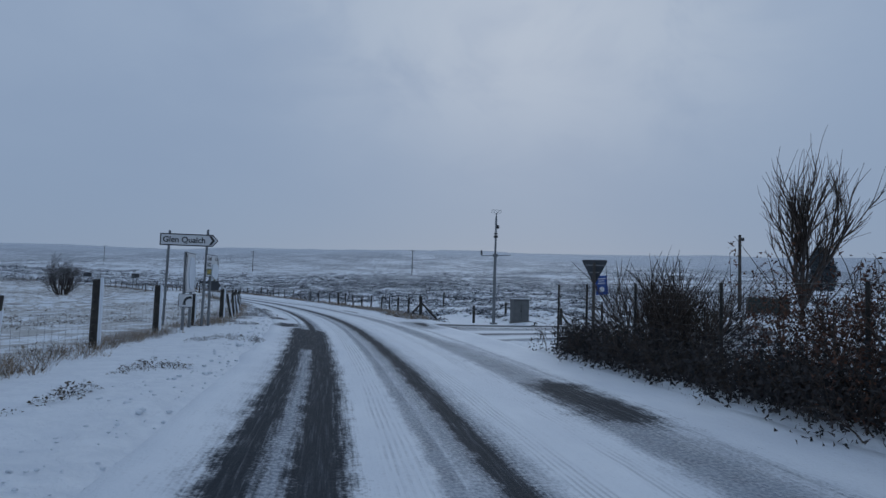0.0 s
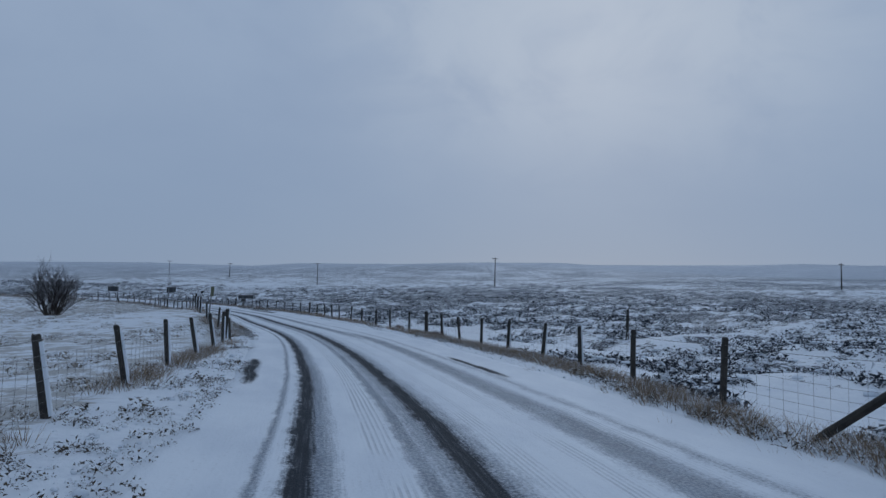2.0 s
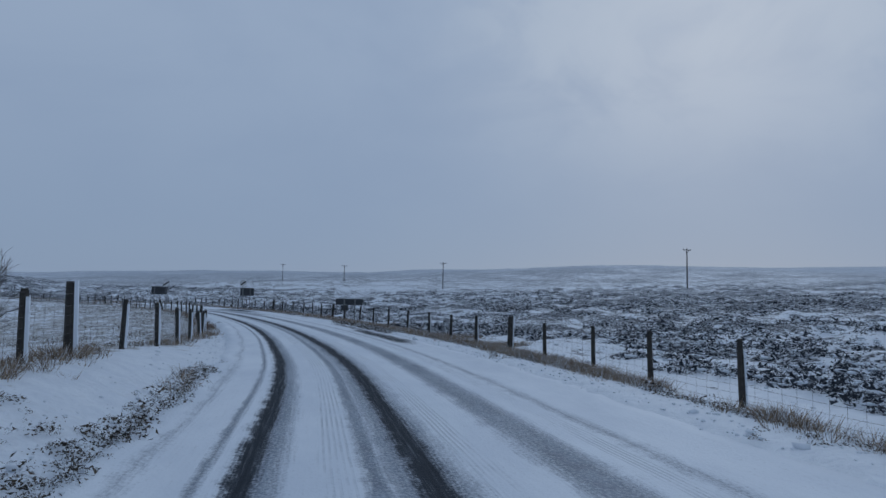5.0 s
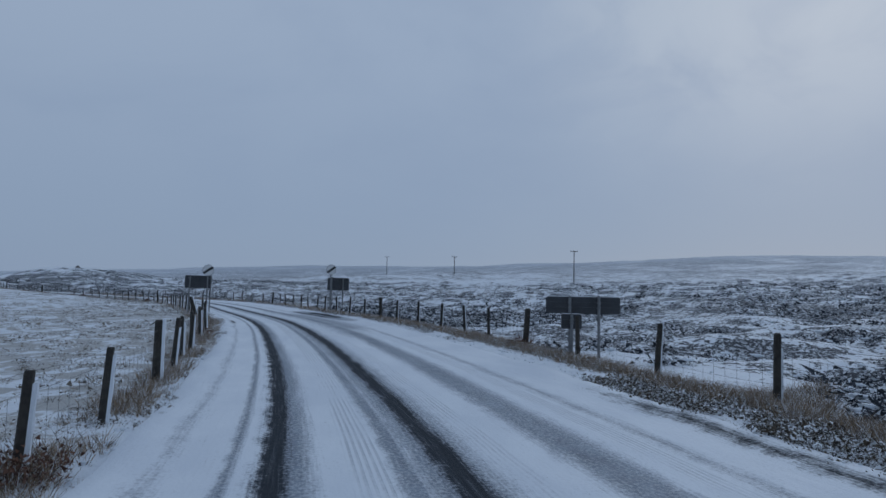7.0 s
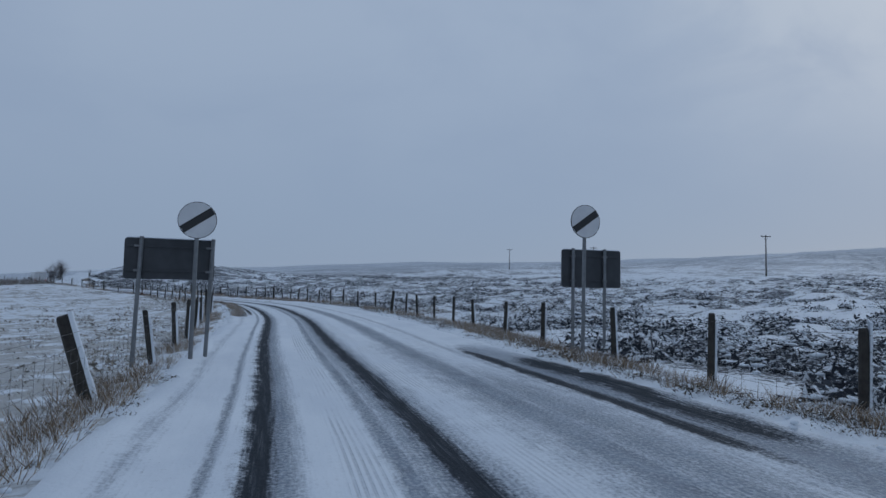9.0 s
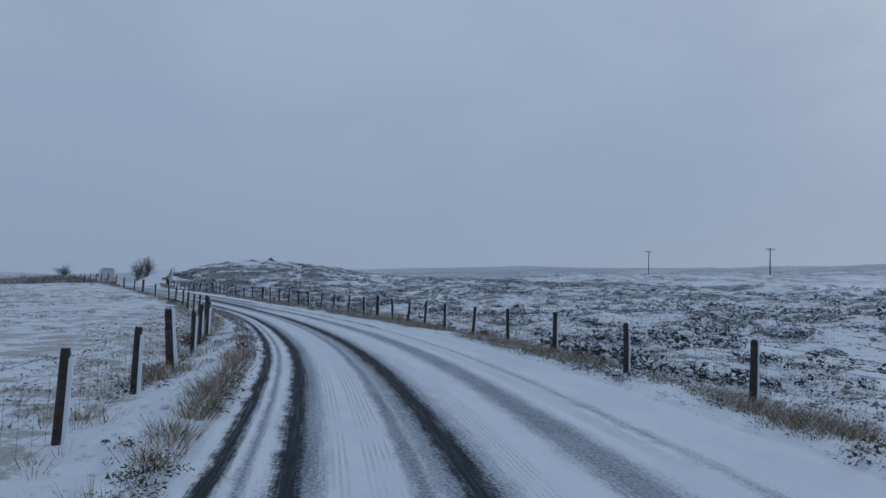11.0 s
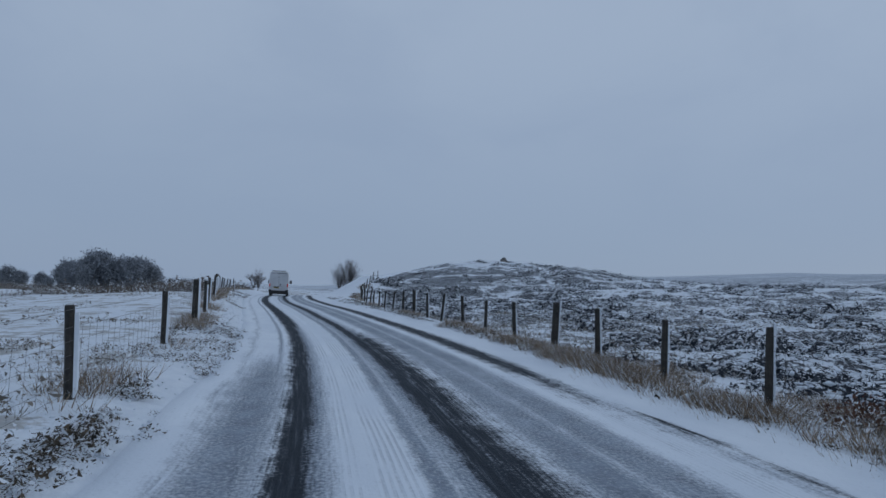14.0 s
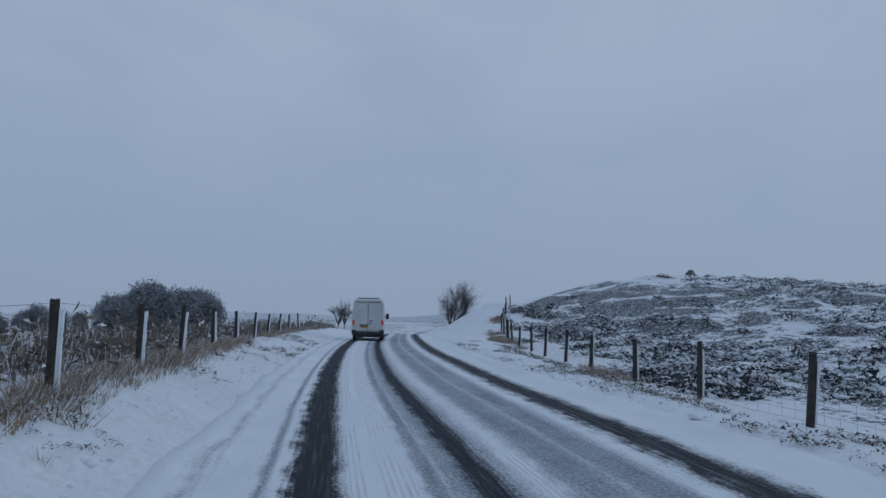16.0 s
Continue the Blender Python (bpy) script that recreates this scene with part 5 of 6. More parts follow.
def build_wood():
    """A stand of frosted trees beyond the left field, their crowns painted pale for haze."""
    rng = np.random.default_rng(77)
    masters = []
    for k in range(3):
        tree = thing("wood_tree", Matrix.Identity(4), "frosted rounded conifer in a distant stand, painted pale for haze", "tree", "distant wood")
        bm = rod(bmesh.new(), (0, 0, -0.5), (0, 0, 4.5), 0.22, 0.08, 8)
        for a in range(5):
            rod(bm, (0, 0, 1.4 + 0.5 * a), (1.4 * math.cos(a * 2.1 + k), 1.4 * math.sin(a * 2.1 + k), 2.3 + 0.6 * a), 0.07, 0.02, 5)
        part("trunk", bm, bark_mat, tree)
        n = 6500
        th, cz = rng.uniform(0, 2 * np.pi, n), rng.uniform(-1, 1, n)
        lump = 1 + 0.26 * np.sin(3 * th + k) * np.cos(4 * cz + k) + 0.18 * np.sin(7 * th + 5 * cz)
        q = rng.uniform(0.72, 1.0, n) * lump
        c = np.stack([2.5 * q * np.sqrt(1 - cz * cz) * np.cos(th), 2.5 * q * np.sqrt(1 - cz * cz) * np.sin(th), 3.5 + 3.1 * q * cz], 1)
        c += rng.normal(0, 0.20, c.shape)
        tri = c[:, None, :] + rng.normal(0, 0.13, (n, 3, 3))
        hang("crown", mesh_from("crown", tri.reshape(-1, 3), np.arange(3 * n).reshape(-1, 3), frost_haze_mat), tree, "grey-green needles in a pale tone put in for haze")
        masters.append(tree)
    spots = []
    for i in range(46):
        if i < 26:
            y = 167.0 + 12.5 * (i + rng.uniform(0, 1)) / 26
            q = math.sqrt(max(0.05, 1 - ((y - 173.0) / 8.5) ** 2)) * (0.86 + 0.16 * math.sin(y * 1.1))
            spots.append((-224 - 14 * rng.uniform(0, 1), y, (0.40 + 0.58 * q) * rng.uniform(0.62, 1.10)))
        else:
            spots.append((-224 - 16 * rng.uniform(0, 1), rng.uniform(138, 168), rng.uniform(0.26, 0.50)))
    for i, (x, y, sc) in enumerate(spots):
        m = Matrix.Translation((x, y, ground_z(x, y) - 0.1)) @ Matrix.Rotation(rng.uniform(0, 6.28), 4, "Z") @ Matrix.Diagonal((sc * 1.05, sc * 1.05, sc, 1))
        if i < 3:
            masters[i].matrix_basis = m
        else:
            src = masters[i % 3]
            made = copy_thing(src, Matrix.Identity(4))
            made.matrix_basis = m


build_wood()


def build_hedges():
    rng = np.random.default_rng(15)
    # leafy hedge
    hedge = thing("beech_hedge", at_ground(*spot(3.0, 7.0)[:2]), "tall hedge of brown winter leaves and bare twigs by the road", "hedge")
    o = hedge.matrix_basis.translation
    heap, leaves = [Heap(), Heap(), Heap()], []
    for s in np.arange(-6, 8.6, 0.28):
        for _ in range(2):
            x, y, z, _t = foot(s + rng.uniform(-0.2, 0.2), 7.0 + rng.uniform(-0.7, 0.8))
            tips = []
            d = np.array([rng.normal(0, 0.16), rng.normal(0, 0.16), 1.0])
            limb(heap, rng, np.array([x - o.x, y - o.y, z - o.z - 0.1]), d / np.linalg.norm(d), 1.55 * rng.uniform(0.8, 1.12), 0.020, 1, 0.03, 11, tips)
            for t in tips:
                c = t + rng.normal(0, 0.06, (60, 3))
                c[:, 2] -= rng.uniform(0, 1.0, 60)
                leaves.append(c)
    hang("branchwork", heap[1].mesh("branchwork", twig_mat), hedge)
    hang("crown", heap[0].mesh("crown", twig_mat), hedge)
    c = np.concatenate(leaves)
    c = c[c[:, 2] > 0.05]
    tri = c[:, None, :] + rng.normal(0, 0.020, (len(c), 3, 3))
    hang("foliage", mesh_from("foliage", tri.reshape(-1, 3), np.arange(3 * len(c)).reshape(-1, 3), leaf_mat), hedge, "withered brown leaves")
    # bare thorn bush
    bush = thing("thorn_bush", at_ground(*spot(13.2, 7.7)[:2]), "dense dark leafless thorn bush behind the wire fence", "shrub")
    heap, tips = [Heap(), Heap(), Heap()], []
    for k in range(85):
        a, q = rng.uniform(0, 6.28), rng.uniform(0, 1.25)
        d = np.array([math.cos(a) * 0.32 * q, math.sin(a) * 0.32 * q, 1.0])
        limb(heap, rng, np.array([math.cos(a) * q * 0.8, math.sin(a) * q * 0.8, -0.1]), d / np.linalg.norm(d), 1.75 * rng.uniform(0.7, 1.1), 0.020, 1, 0.02, 13, tips)
    hang("branchwork", heap[1].mesh("branchwork", twig_mat), bush)
    hang("crown", heap[0].mesh("crown", twig_mat), bush)
    # low scrub at the road's edge
    scrub = thing("low_scrub", at_ground(*spot(6.0, 5.8)[:2]), "low dark tangled scrub along the road edge with snow under it", "shrub")
    o = scrub.matrix_basis.translation
    heap = [Heap(), Heap(), Heap()]
    flecks = []
    for s in np.arange(-6, 15.9, 0.04):
        x, y, z, _t = foot(s, 6.1 + rng.uniform(-0.55, 1.3))
        d = np.array([rng.normal(0, 0.5), rng.normal(0, 0.5), 1.0])
        tips = []
        limb(heap, rng, np.array([x - o.x, y - o.y, z - o.z - 0.05]), d / np.linalg.norm(d), 0.66 * rng.uniform(0.5, 1.25), 0.011, 1, -0.03, 11, tips)
        for t in tips:
            c = t + rng.normal(0, 0.10, (9, 3))
            c[:, 2] -= rng.uniform(0, 0.45, 9)
            flecks.append(c)
    c = np.concatenate(flecks)
    tri = c[:, None, :] + rng.normal(0, 0.028, (len(c), 3, 3))
    hang("foliage", mesh_from("foliage", tri.reshape(-1, 3), np.arange(3 * len(c)).reshape(-1, 3), bramble_mat), scrub, "dead dark bramble leaves")
    tagged(hang("branchwork", heap[1].mesh("branchwork", twig_mat), scrub), kind="stuff")
    hang("crown", heap[0].mesh("crown", twig_mat), scrub)


build_hedges()


def build_tank():
    x, y = 23.4, 44.55
    tank = thing("oil_tank", pose(x, y, ground_z(x, y), 0, 0, -25), "low dark green oil tank with snow behind the hedge", "oil tank")
    part("body", box(bmesh.new(), -1.3, 1.3, -0.6, 0.6, 0.15, 1.25, 0.12), tank_mat, tank)
    for k in (-0.9, 0.0, 0.9):
        part("rib", box(bmesh.new(), k - 0.05, k + 0.05, -0.63, 0.63, 0.2, 1.28, 0.03), tank_mat, tank)
    for k in (-0.8, 0.8):
        part("support", box(bmesh.new(), k - 0.15, k + 0.15, -0.6, 0.6, -0.3, 0.15, 0.01), stone_mat, tank)
    part("lid", rod(bmesh.new(), (0.4, 0, 1.24), (0.4, 0, 1.34), 0.22, 0.20, 16), trim_mat, tank)
    part("snow", box(bmesh.new(), -1.15, 1.15, -0.48, 0.48, 1.25, 1.275, 0.008), snow_mat, tank, "thin dusting of snow")


build_tank()


def build_evergreen(x, y, tall):
    """A dense dark evergreen with a rounded, uneven top."""
    rng = np.random.default_rng(61)
    g = ground_z(x, y)
    tree = thing("evergreen_tree", pose(x, y, g, 0, 0, 0), "dense dark evergreen tree behind the hedge", "tree")
    part("trunk", rod(bmesh.new(), (0, 0, -0.3), (0, 0, tall * 0.8), 0.14, 0.04, 10), bark_mat, tree)
    n = 6000
    h, a = rng.uniform(0, 1, n), rng.uniform(0, 2 * np.pi, n)
    r = 0.34 * tall * np.sqrt(1 - h ** 3) * (0.78 + 0.22 * np.sin(3 * a + 7 * h)) * rng.uniform(0.6, 1.05, n)
    c = np.stack([r * np.cos(a), r * np.sin(a), 0.25 + (tall - 0.25) * h], 1)
    tri = c[:, None, :] + rng.normal(0, 0.16, (n, 3, 3))
    hang("crown", mesh_from("crown", tri.reshape(-1, 3), np.arange(3 * n).reshape(-1, 3), conifer_mat), tree, "dull grey-green needles, tone lightened for haze")


build_evergreen(69.8, 106.7, 10.41 - ground_z(69.8, 106.7))


# ---- heather, grass, loose snow ----
def scatter(rng, n, s0, s1, u0, u1, side):
    """Places in the plan: side 1 beyond the right fence, -1 beyond the left one; nearer the road more often."""
    s = rng.uniform(s0, s1, n)
    f = rng.uniform(0, 1, n) ** 1.7
    off = u0 + (u1 - u0) * f
    u = np.where(side > 0, table(RIGHT_FENCE_U, s) + off, table(LEFT_FENCE_U, s) - off)
    x = np.interp(s, ALONG, CURVE[:, 0]) + np.interp(s, ALONG, TANGENT[:, 1]) * u
    y = np.interp(s, ALONG, CURVE[:, 1]) - np.interp(s, ALONG, TANGENT[:, 0]) * u
    return x, y, s, u


def build_cover():
    rng = np.random.default_rng(21)
    x, y, s, u = scatter(rng, 62000, 33, 300, 0.4, 62.0, 1)
    off = u - table(RIGHT_FENCE_U, s)
    keep = (0.8 * lattice(x, y, 7, 41) + lattice(x, y, 1.9, 42) > 0.62 - 0.80 * smooth(off, 0.5, 2.0 * table(HEATH_FROM, s)) * table(HEATH_THICK, s)) & (np.abs(s - SIDE_S) > 9)
    x, y = x[keep], y[keep]
    p = np.stack([x, y, heights(x, y)[0]], 1)
    v, f = domes(rng, p, 34, 0.24, 0.22, 0.036)
    tagged(new("heather", mesh_from("heather", v, f, heather_mat)), "dark heather clumps dusted with snow on the moor", "heather", kind="stuff")
    # cushions of snow caught between and on the heather
    cap = rng.random(len(p)) < 0.40
    caps = p[cap] + np.column_stack([rng.normal(0, 0.16, (cap.sum(), 2)), rng.uniform(0.05, 0.17, cap.sum())])
    # tawny grass at the foot of both fences
    rows = []
    for side, n in ((1, 36000), (-1, 15000)):
        s = rng.uniform(-8 if side < 0 else 33, 292, n)
        u = np.where(side > 0, table(RIGHT_FENCE_U, s), table(LEFT_FENCE_U, s)) - side * rng.normal(0.40 if side > 0 else 0.05, 0.30 if side > 0 else 0.24, n)
        x = np.interp(s, ALONG, CURVE[:, 0]) + np.interp(s, ALONG, TANGENT[:, 1]) * u
        y = np.interp(s, ALONG, CURVE[:, 1]) - np.interp(s, ALONG, TANGENT[:, 0]) * u
        dense = table(RIGHT_GRASS if side > 0 else LEFT_GRASS, s)
        k = lattice(x, y, 1.4, 43) + 0.6 * lattice(x, y, 6.0, 46) > rng.uniform(-0.5, 0.4, n) + 0.9 - 1.6 * dense
        rows.append(np.stack([x[k], y[k]], 1))
    # a turf edge with brown grass beside the wheel tracks
    for lo, hi, n in ((57, 88, 300), (164, 217, 1500)):
        s = rng.uniform(lo, hi, n)
        u = table(RIDGE_U, s) - 0.08 + rng.normal(0, 0.09, n)
        x = np.interp(s, ALONG, CURVE[:, 0]) + np.interp(s, ALONG, TANGENT[:, 1]) * u
        y = np.interp(s, ALONG, CURVE[:, 1]) - np.interp(s, ALONG, TANGENT[:, 0]) * u
        k = lattice(x, y, 2.2, 47) > 0.0
        rows.append(np.stack([x[k], y[k]], 1))
    # rank grass spreading beyond the right fence
    for lo, hi in ((96, 113), (196, 222)):
        s = rng.uniform(lo, hi, 4200)
        u = table(RIGHT_FENCE_U, s) + rng.uniform(-1.0, 2.4, 4200)
        x = np.interp(s, ALONG, CURVE[:, 0]) + np.interp(s, ALONG, TANGENT[:, 1]) * u
        y = np.interp(s, ALONG, CURVE[:, 1]) - np.interp(s, ALONG, TANGENT[:, 0]) * u
        k = lattice(x, y, 1.6, 48) > 0.05
        rows.append(np.stack([x[k], y[k]], 1))
    xy = np.concatenate(rows)
    z, s, u = heights(xy[:, 0], xy[:, 1])
    z = np.where((u > -1.75) & (u < 0), np.interp(s, ALONG, CURVE[:, 2]) + 0.04, z)
    v, f = blades(rng, np.column_stack([xy, z]), 16, 0.22, 0.16, 1.1, -0.0065)
    tagged(new("verge_grass", mesh_from("verge_grass", v, f, straw_mat)), "tawny dead grass tufts along the fence lines", "grass", kind="stuff")
    x, y, s, u = scatter(rng, 24000, -8, 285, 0.2, 45.0, -1)
    x2, y2, s2, u2 = scatter(rng, 26000, 150, 245, 0.3, 40.0, 1)
    x, y = np.concatenate([x, x2[s2 > 168]]), np.concatenate([y, y2[s2 > 168]])
    keep = lattice(x, y, 5, 44) + 0.6 * lattice(x, y, 1.7, 45) > -0.1
    x, y = x[keep], y[keep]
    p = np.stack([x, y, heights(x, y)[0]], 1)
    v, f = domes(rng, p, 14, 0.18, 0.10, 0.022)
    heap = Heap()
    heap.add(v, f)
    heap.add(*blades(rng, p, 8, 0.13, 0.17, 1.1, -0.006))
    tagged(new("field_grass", heap.mesh("field_grass", tussock_mat)), "pale dead grass tussocks half buried by snow in the field", "grass", kind="stuff")
    # bits of dark turf showing in the thrown snow of the verges
    rows = []
    for lo, hi, n in ((-3.3, -1.6, 9000), (5.5, 7.4, 9000)):
        s, u = rng.uniform(-6, 275, n), rng.uniform(lo, hi, n)
        x = np.interp(s, ALONG, CURVE[:, 0]) + np.interp(s, ALONG, TANGENT[:, 1]) * u
        y = np.interp(s, ALONG, CURVE[:, 1]) - np.interp(s, ALONG, TANGENT[:, 0]) * u
        k = (lattice(x, y, 1.6, 51) + 0.8 * lattice(x, y, 9, 52) > 0.30 - 0.10 * (s > 214) + 0.3 * (s < 50) + 0.35 * (s < 24) - 0.38 * np.exp(-((s - 67) / 9) ** 2) + 0.34 * np.exp(-((s - 194) / 20) ** 2)) & ((u < 0) | (s > 33))
        rows.append(np.stack([x[k], y[k]], 1))
    s, u = rng.uniform(102, 114, 2400), rng.normal(5.75, 0.42, 2400)
    x = np.interp(s, ALONG, CURVE[:, 0]) + np.interp(s, ALONG, TANGENT[:, 1]) * u
    y = np.interp(s, ALONG, CURVE[:, 1]) - np.interp(s, ALONG, TANGENT[:, 0]) * u
    k = lattice(x, y, 1.1, 55) > -0.45
    rows.append(np.stack([x[k], y[k]], 1))
    for lo, hi, n in ((56, 90, 900), (164, 217, 1900)):
        s = rng.uniform(lo, hi, n)
        u = table(RIDGE_U, s) + rng.normal(0, 0.12, n)
        x = np.interp(s, ALONG, CURVE[:, 0]) + np.interp(s, ALONG, TANGENT[:, 1]) * u
        y = np.interp(s, ALONG, CURVE[:, 1]) - np.interp(s, ALONG, TANGENT[:, 0]) * u
        k = lattice(x, y, 1.8, 54) > -0.2
        rows.append(np.stack([x[k], y[k]], 1))
    s = rng.uniform(35, 290, 5200)
    u = table(RIGHT_FENCE_U, s) - 0.85 + rng.normal(0, 0.13, len(s))
    x = np.interp(s, ALONG, CURVE[:, 0]) + np.interp(s, ALONG, TANGENT[:, 1]) * u
    y = np.interp(s, ALONG, CURVE[:, 1]) - np.interp(s, ALONG, TANGENT[:, 0]) * u
    k = lattice(x, y, 2.6, 53) > -0.25
    rows.append(np.stack([x[k], y[k]], 1))
    xy = np.concatenate(rows)
    z, s, u = heights(xy[:, 0], xy[:, 1])
    p = np.column_stack([xy, np.where((u > -1.75) & (u < 0), np.interp(s, ALONG, CURVE[:, 2]) + 0.04, z)])
    v, f = domes(rng, p, 42, 0.11, 0.075, 0.0115)
    tagged(new("verge_turf", mesh_from("verge_turf", v, f, turf_mat)), "dark turf and stalks showing in rough verge snow", "turf", kind="stuff")
    # clods of thrown snow on the verges
    heap = Heap()
    ico = bmesh.new()
    bmesh.ops.create_icosphere(ico, subdivisions=1, radius=1.0)
    iv = np.array([q.co[:] for q in ico.verts])
    ifc = np.array([[q.index for q in face.verts] for face in ico.faces])
    ico.free()
    for side, n, near, wide in ((-1, 4200, -2.0, 0.45), (1, 4200, 5.9, 0.5), (1, 3000, 14.0, 5.0)):
        s = rng.uniform(-6 if side < 0 else 32, 275, n)
        u = near + rng.normal(0, wide, n)
        if near > 10:
            u = 9.0 + np.abs(rng.normal(0, 9, n))
        else:
            u = np.clip(u, -3.2, -1.55) if side < 0 else np.clip(u, 5.3, 6.9)
        x = np.interp(s, ALONG, CURVE[:, 0]) + np.interp(s, ALONG, TANGENT[:, 1]) * u
        y = np.interp(s, ALONG, CURVE[:, 1]) - np.interp(s, ALONG, TANGENT[:, 0]) * u
        z = heights(x, y)[0]
        size = rng.lognormal(-3.75 if near < 10 else -3.1, 0.45, n)
        for i in range(n):
            q = iv * rng.uniform(0.55, 1.4, iv.shape) * np.array([1.0, 1.0, 0.6]) * min(size[i], 0.25)
            heap.add(q + np.array([x[i], y[i], z[i] + 0.1 * size[i]]), ifc)
    size = rng.uniform(0.05, 0.15, len(caps))
    for q, c in zip(size, caps):
        heap.add(iv * rng.uniform(0.45, 1.55, iv.shape) * np.array([1.25, 0.9, 0.34]) * q + c, ifc)
    tagged(new("snow_clods", heap.mesh("snow_clods", snow_mat, True)), "lumps of white snow on the verges and heather", "snow", kind="stuff")


def build_rough_scrub():
    """Brown brushwood in the rough ground behind the fence near the crest."""
    rng = np.random.default_rng(33)
    x, y, s, u = scatter(rng, 5200, 246, 312, 0.8, 42.0, -1)
    keep = lattice(x, y, 6, 71) + 0.5 * lattice(x, y, 2.0, 72) > 0.05
    x, y = x[keep], y[keep]
    p = np.stack([x, y, heights(x, y)[0]], 1)
    heap = Heap()
    heap.add(*domes(rng, p, 22, 0.36, 0.55, 0.040))
    heap.add(*blades(rng, p, 10, 0.75, 0.30, 0.45, -0.003))
    tagged(new("brushwood", heap.mesh("brushwood", brush_mat)), "brown leafless brushwood and rank grass with traces of snow", "scrub", kind="stuff")


build_rough_scrub()
build_cover()


def build_clump(s, u, size, seed, label):
    """A low tangle of dead bracken: bent stems and withered leaves."""
    rng = np.random.default_rng(seed)
    x, y, z, turn = foot(s, u)
    c = thing("bracken_clump", pose(x, y, z, 0, 0, turn), label, "bracken", "bracken clumps")
    heap = [Heap(), Heap(), Heap()]
    tips = []
    for _ in range(26):
        a, q = rng.uniform(0, 6.28), rng.uniform(0, 1)
        d = np.array([math.cos(a) * q, math.sin(a) * q * 0.6, 0.8])
        limb(heap, rng, np.array([math.cos(a) * q * 0.35 * size, math.sin(a) * q * 0.3 * size, -0.05]), d / np.linalg.norm(d), 0.30 * size, 0.006, 1, -0.06, 9, tips)
    tagged(hang("stems", heap[1].mesh("stems", twig_mat), c), kind="stuff")
    tagged(hang("fringe", heap[0].mesh("fringe", straw_mat), c), kind="stuff")
    p = np.repeat(np.array(tips), 2, axis=0)
    p = p + rng.normal(0, 0.07 * size, p.shape)
    p = p[p[:, 2] > 0.0]
    tri = p[:, None, :] + rng.normal(0, 0.022, (len(p), 3, 3))
    hang("foliage", mesh_from("foliage", tri.reshape(-1, 3), np.arange(3 * len(p)).reshape(-1, 3), leaf_mat), c, "withered red-brown leaves")


for k, (cs, cu_, size) in enumerate(((214.6, 6.5, 1.0), (190.2, 6.9, 0.9), (196.0, 7.0, 1.1), (203.5, 6.9, 0.8), (186.0, 7.0, 0.8), (57.6, 6.6, 0.8), (66.0, 7.4, 0.7), (121.0, 7.1, 0.8),
                                      (127.5, -2.4, 0.7), (109.5, -2.4, 0.8), (212.0, -3.0, 0.8), (183.5, -2.8, 0.9))):
    build_clump(cs, cu_, size, 200 + k, "small clump of red-brown dead bracken at the fence foot")


# ---- cairn ----
def build_cairn():
    x, y = MOUND
    z = ground_z(x, y)
    rng = random.Random(8)
    cairn = thing("cairn", pose(x, y, z, 0, 0, 0), "small dark stone cairn on top of the snowy knoll", "cairn")
    for k in range(16):
        lvl = 0 if k < 8 else (1 if k < 13 else 2)
        a = rng.uniform(0, 6.28)
        q = (0.55, 0.33, 0.1)[lvl] * rng.uniform(0.6, 1.0)
        bm = bmesh.new()
        bmesh.ops.create_icosphere(bm, subdivisions=1, radius=0.24)
        for v in bm.verts:
            v.co = Vector((v.co.x * rng.uniform(0.8, 1.4), v.co.y * rng.uniform(0.8, 1.3), v.co.z * rng.uniform(0.6, 0.9)))
        bmesh.ops.translate(bm, verts=bm.verts, vec=(q * math.cos(a), q * math.sin(a), 0.08 + 0.25 * lvl))
        part("stone", bm, stone_mat, cairn)


build_cairn()


# ---- van ----
def loft(bm, rings):
    rows = [[bm.verts.new(p) for p in r] for r in rings]
    n = len(rows[0])
    for a, b in zip(rows, rows[1:]):
        for i in range(n):
            bm.faces.new((a[i], a[(i + 1) % n], b[(i + 1) % n], b[i]))
    bm.faces.new(rows[0][::-1])
    bm.faces.new(rows[-1])
    bmesh.ops.recalc_face_normals(bm, faces=bm.faces)
    return bm


def van_ring(y, half, low, high, shrink):
    """A cross section of the van: sides lean in towards the roof."""
    out = []
    for f, k in ((0.0, 1.0), (0.30, 1.0), (0.55, 0.99), (0.80, 0.955), (0.93, 0.90), (0.985, 0.80), (1.0, 0.62)):
        out.append((half * (1 - (1 - k) * shrink), y, low + (high - low) * f))
    return out + [(-x, y2, z) for x, y2, z in reversed(out)]


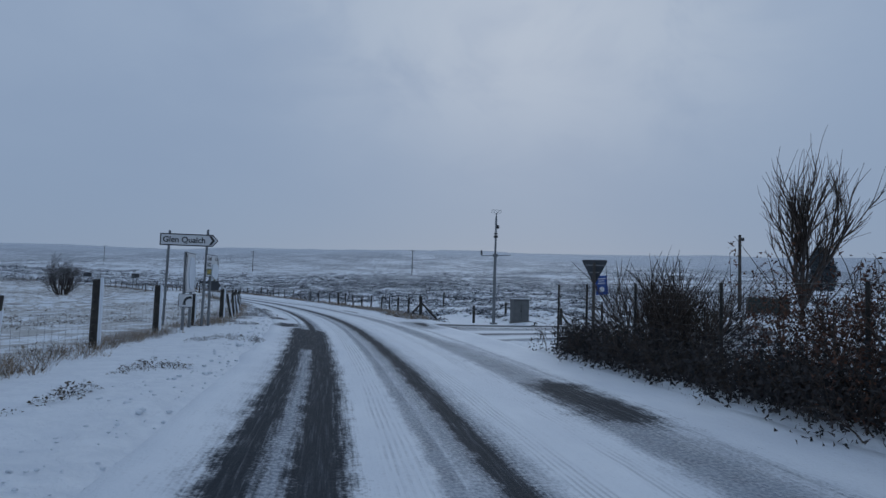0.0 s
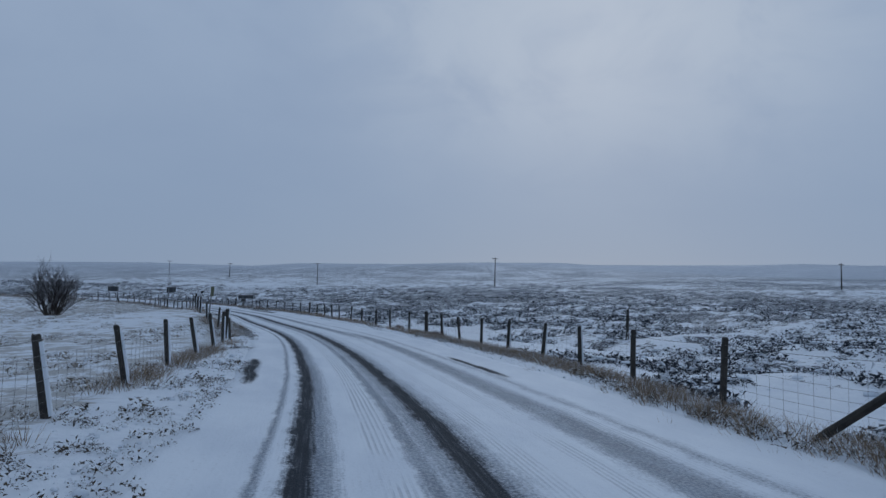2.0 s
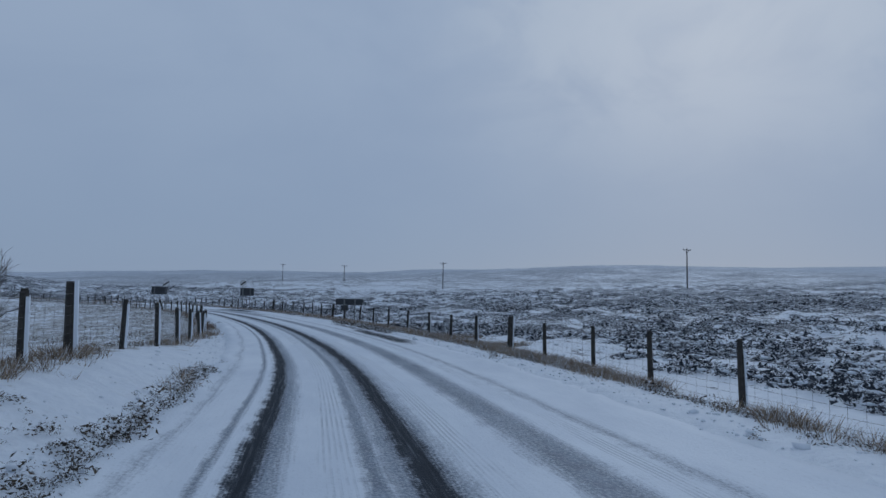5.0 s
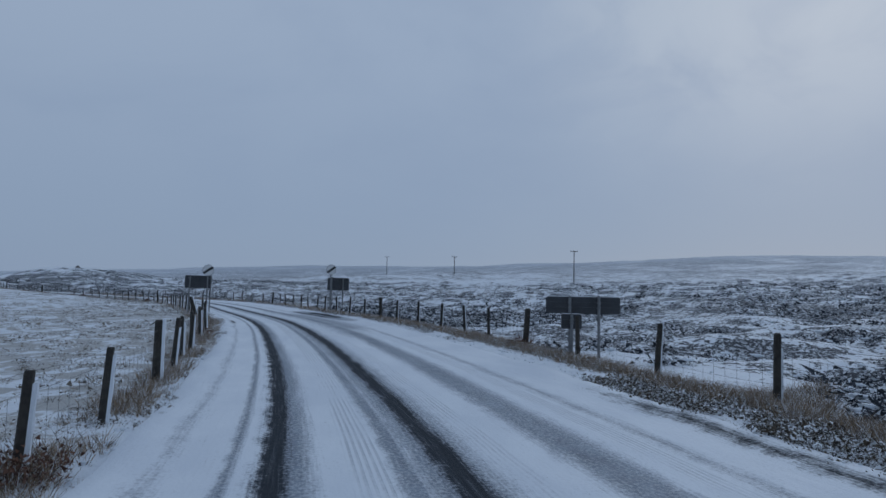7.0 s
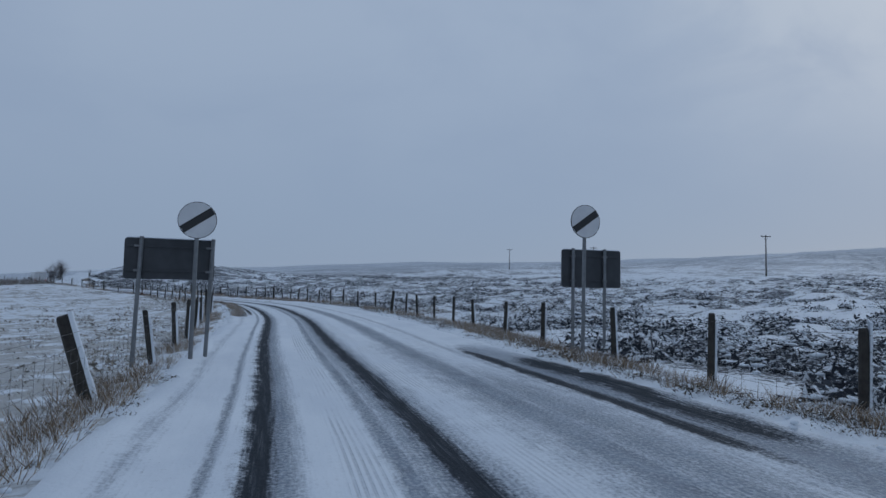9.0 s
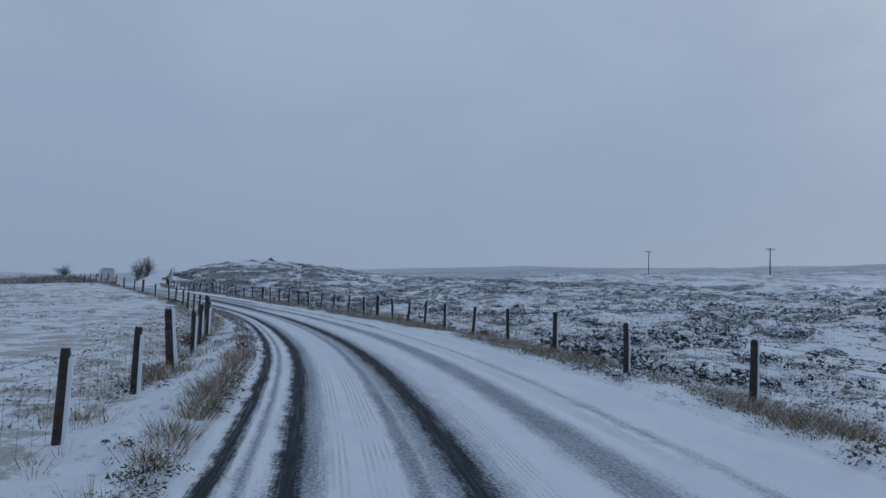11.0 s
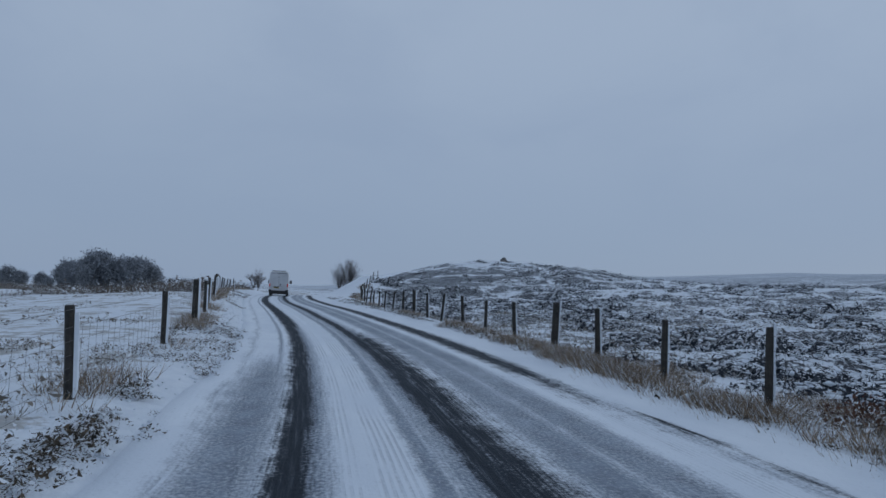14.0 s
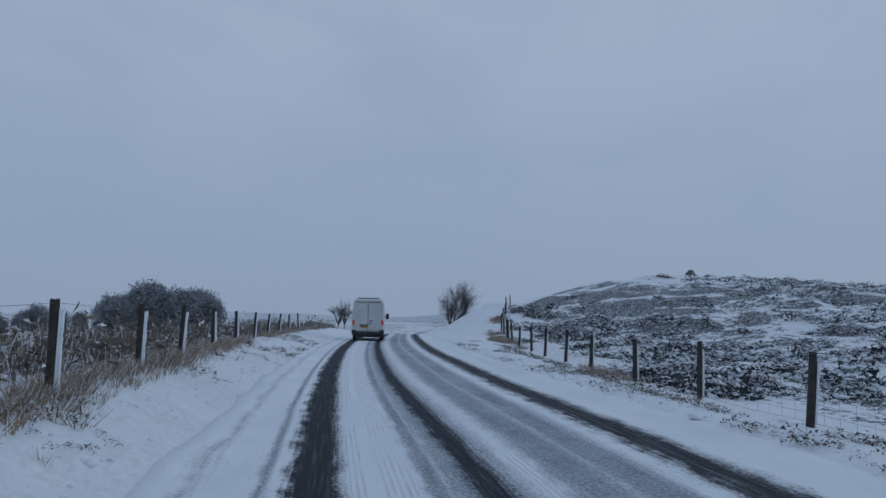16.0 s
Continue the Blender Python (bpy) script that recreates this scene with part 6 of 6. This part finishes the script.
def build_van():
    s, u = 277.5, 0.75
    x, y, turn = spot(s, u)
    z = float(np.interp(s, ALONG, CURVE[:, 2])) + 0.02
    van = thing("van", pose(x, y, z, 0.5, 0, turn), "white high-roof panel van with lit tail lamps on snow", "van")
    part("body", loft(bmesh.new(), [van_ring(0.0, 0.97, 0.42, 2.52, 1.0), van_ring(0.10, 1.0, 0.38, 2.60, 1.0), van_ring(2.5, 1.0, 0.36, 2.64, 1.0),
                                    van_ring(4.1, 1.0, 0.36, 2.58, 1.0), van_ring(4.65, 0.99, 0.36, 2.15, 1.2), van_ring(5.0, 0.97, 0.36, 1.50, 0.9), van_ring(5.75, 0.90, 0.36, 1.12, 0.8)]), van_mat, van, "dirty white van body")
    for sx in (-1, 1):
        x0, x1 = sorted((sx * 0.012, sx * 0.80))
        d = part("rear_door", box(bmesh.new(), x0, x1, -0.035, 0.02, 0.62, 2.30, 0.02), van_mat, van)
        part("hinge", box(bmesh.new(), sx * 0.80 - 0.03, sx * 0.80 + 0.03, -0.045, 0.0, 1.9, 2.0, 0.008), van_mat, d)
        part("hinge", box(bmesh.new(), sx * 0.80 - 0.03, sx * 0.80 + 0.03, -0.045, 0.0, 0.95, 1.05, 0.008), van_mat, d)
        part("tail_lamp", box(bmesh.new(), sx * 0.90 - 0.06, sx * 0.90 + 0.06, -0.03, 0.03, 0.96, 1.28, 0.02), lamp_mat, van, "lit red tail lamp")
        part("bumper_corner", box(bmesh.new(), sx * 0.86 - 0.14, sx * 0.86 + 0.14, -0.10, 0.10, 0.42, 0.66, 0.04), trim_mat, van)
        arm = part("mirror", box(bmesh.new(), sx * 1.17 - 0.11, sx * 1.17 + 0.11, 4.28, 4.42, 1.28, 1.66, 0.04), trim_mat, van)
        part("mirror_stalk", rod(bmesh.new(), (sx * 0.97, 4.36, 1.42), (sx * 1.08, 4.36, 1.44), 0.03, 0.03, 8), trim_mat, arm)
        part("side_window", box(bmesh.new(), sx * 0.965 - 0.012, sx * 0.965 + 0.012, 3.7, 4.5, 1.35, 1.9, 0.005), glass_mat, van)
        for wy in (0.95, 4.6):
            wheel = new("wheel")
            wheel.parent = van
            wheel.location = (sx * 0.86, wy, 0.34)
            bm = bmesh.new()
            bmesh.ops.create_cone(bm, cap_ends=True, segments=28, radius1=0.345, radius2=0.345, depth=0.22, matrix=Matrix.Rotation(radians(90), 4, "Y"))
            bmesh.ops.bevel(bm, geom=[e for e in bm.edges if e.calc_face_angle(0) > 1], offset=0.035, segments=2, affect="EDGES")
            part("tyre", bm, tyre_mat, wheel)
            bm = bmesh.new()
            bmesh.ops.create_cone(bm, cap_ends=True, segments=20, radius1=0.20, radius2=0.17, depth=0.232, matrix=Matrix.Rotation(radians(90), 4, "Y"))
            part("rim", bm, rim_mat, wheel)
    part("bumper", box(bmesh.new(), -0.95, 0.95, -0.12, 0.06, 0.36, 0.56, 0.03), trim_mat, van, "dark rear bumper step")
    part("underside", box(bmesh.new(), -0.88, 0.88, 0.05, 5.4, 0.20, 0.40, 0.02), trim_mat, van)
    part("number_plate", box(bmesh.new(), -0.50, 0.02, -0.052, -0.034, 0.80, 0.92, 0.004), plate_mat, van)
    part("plate_bar", box(bmesh.new(), -0.45, -0.03, -0.058, -0.050, 0.83, 0.89), black_mat, van)
    part("plate_shade", box(bmesh.new(), -0.53, 0.05, -0.075, -0.03, 0.93, 0.99, 0.01), trim_mat, van)
    part("handle", box(bmesh.new(), 0.06, 0.24, -0.065, -0.034, 1.05, 1.10, 0.008), trim_mat, van)
    part("emblem", box(bmesh.new(), 0.12, 0.26, -0.05, -0.034, 1.18, 1.26, 0.01), trim_mat, van)
    part("roof_groove", box(bmesh.new(), -0.78, 0.78, -0.032, 0.02, 2.36, 2.395, 0.006), trim_mat, van, "dark seam above the doors")
    part("door_seam", box(bmesh.new(), -0.008, 0.008, -0.034, 0.0, 0.62, 2.30), trim_mat, van)
    part("roof_rail", box(bmesh.new(), -0.66, 0.66, 0.12, 0.20, 2.58, 2.66, 0.01), trim_mat, van)
    part("windscreen", plate(bmesh.new(), [(-0.82, 1.5), (0.82, 1.5), (0.74, 2.15), (-0.74, 2.15)], 4.78, 4.80), glass_mat, van)
    return van


build_van()
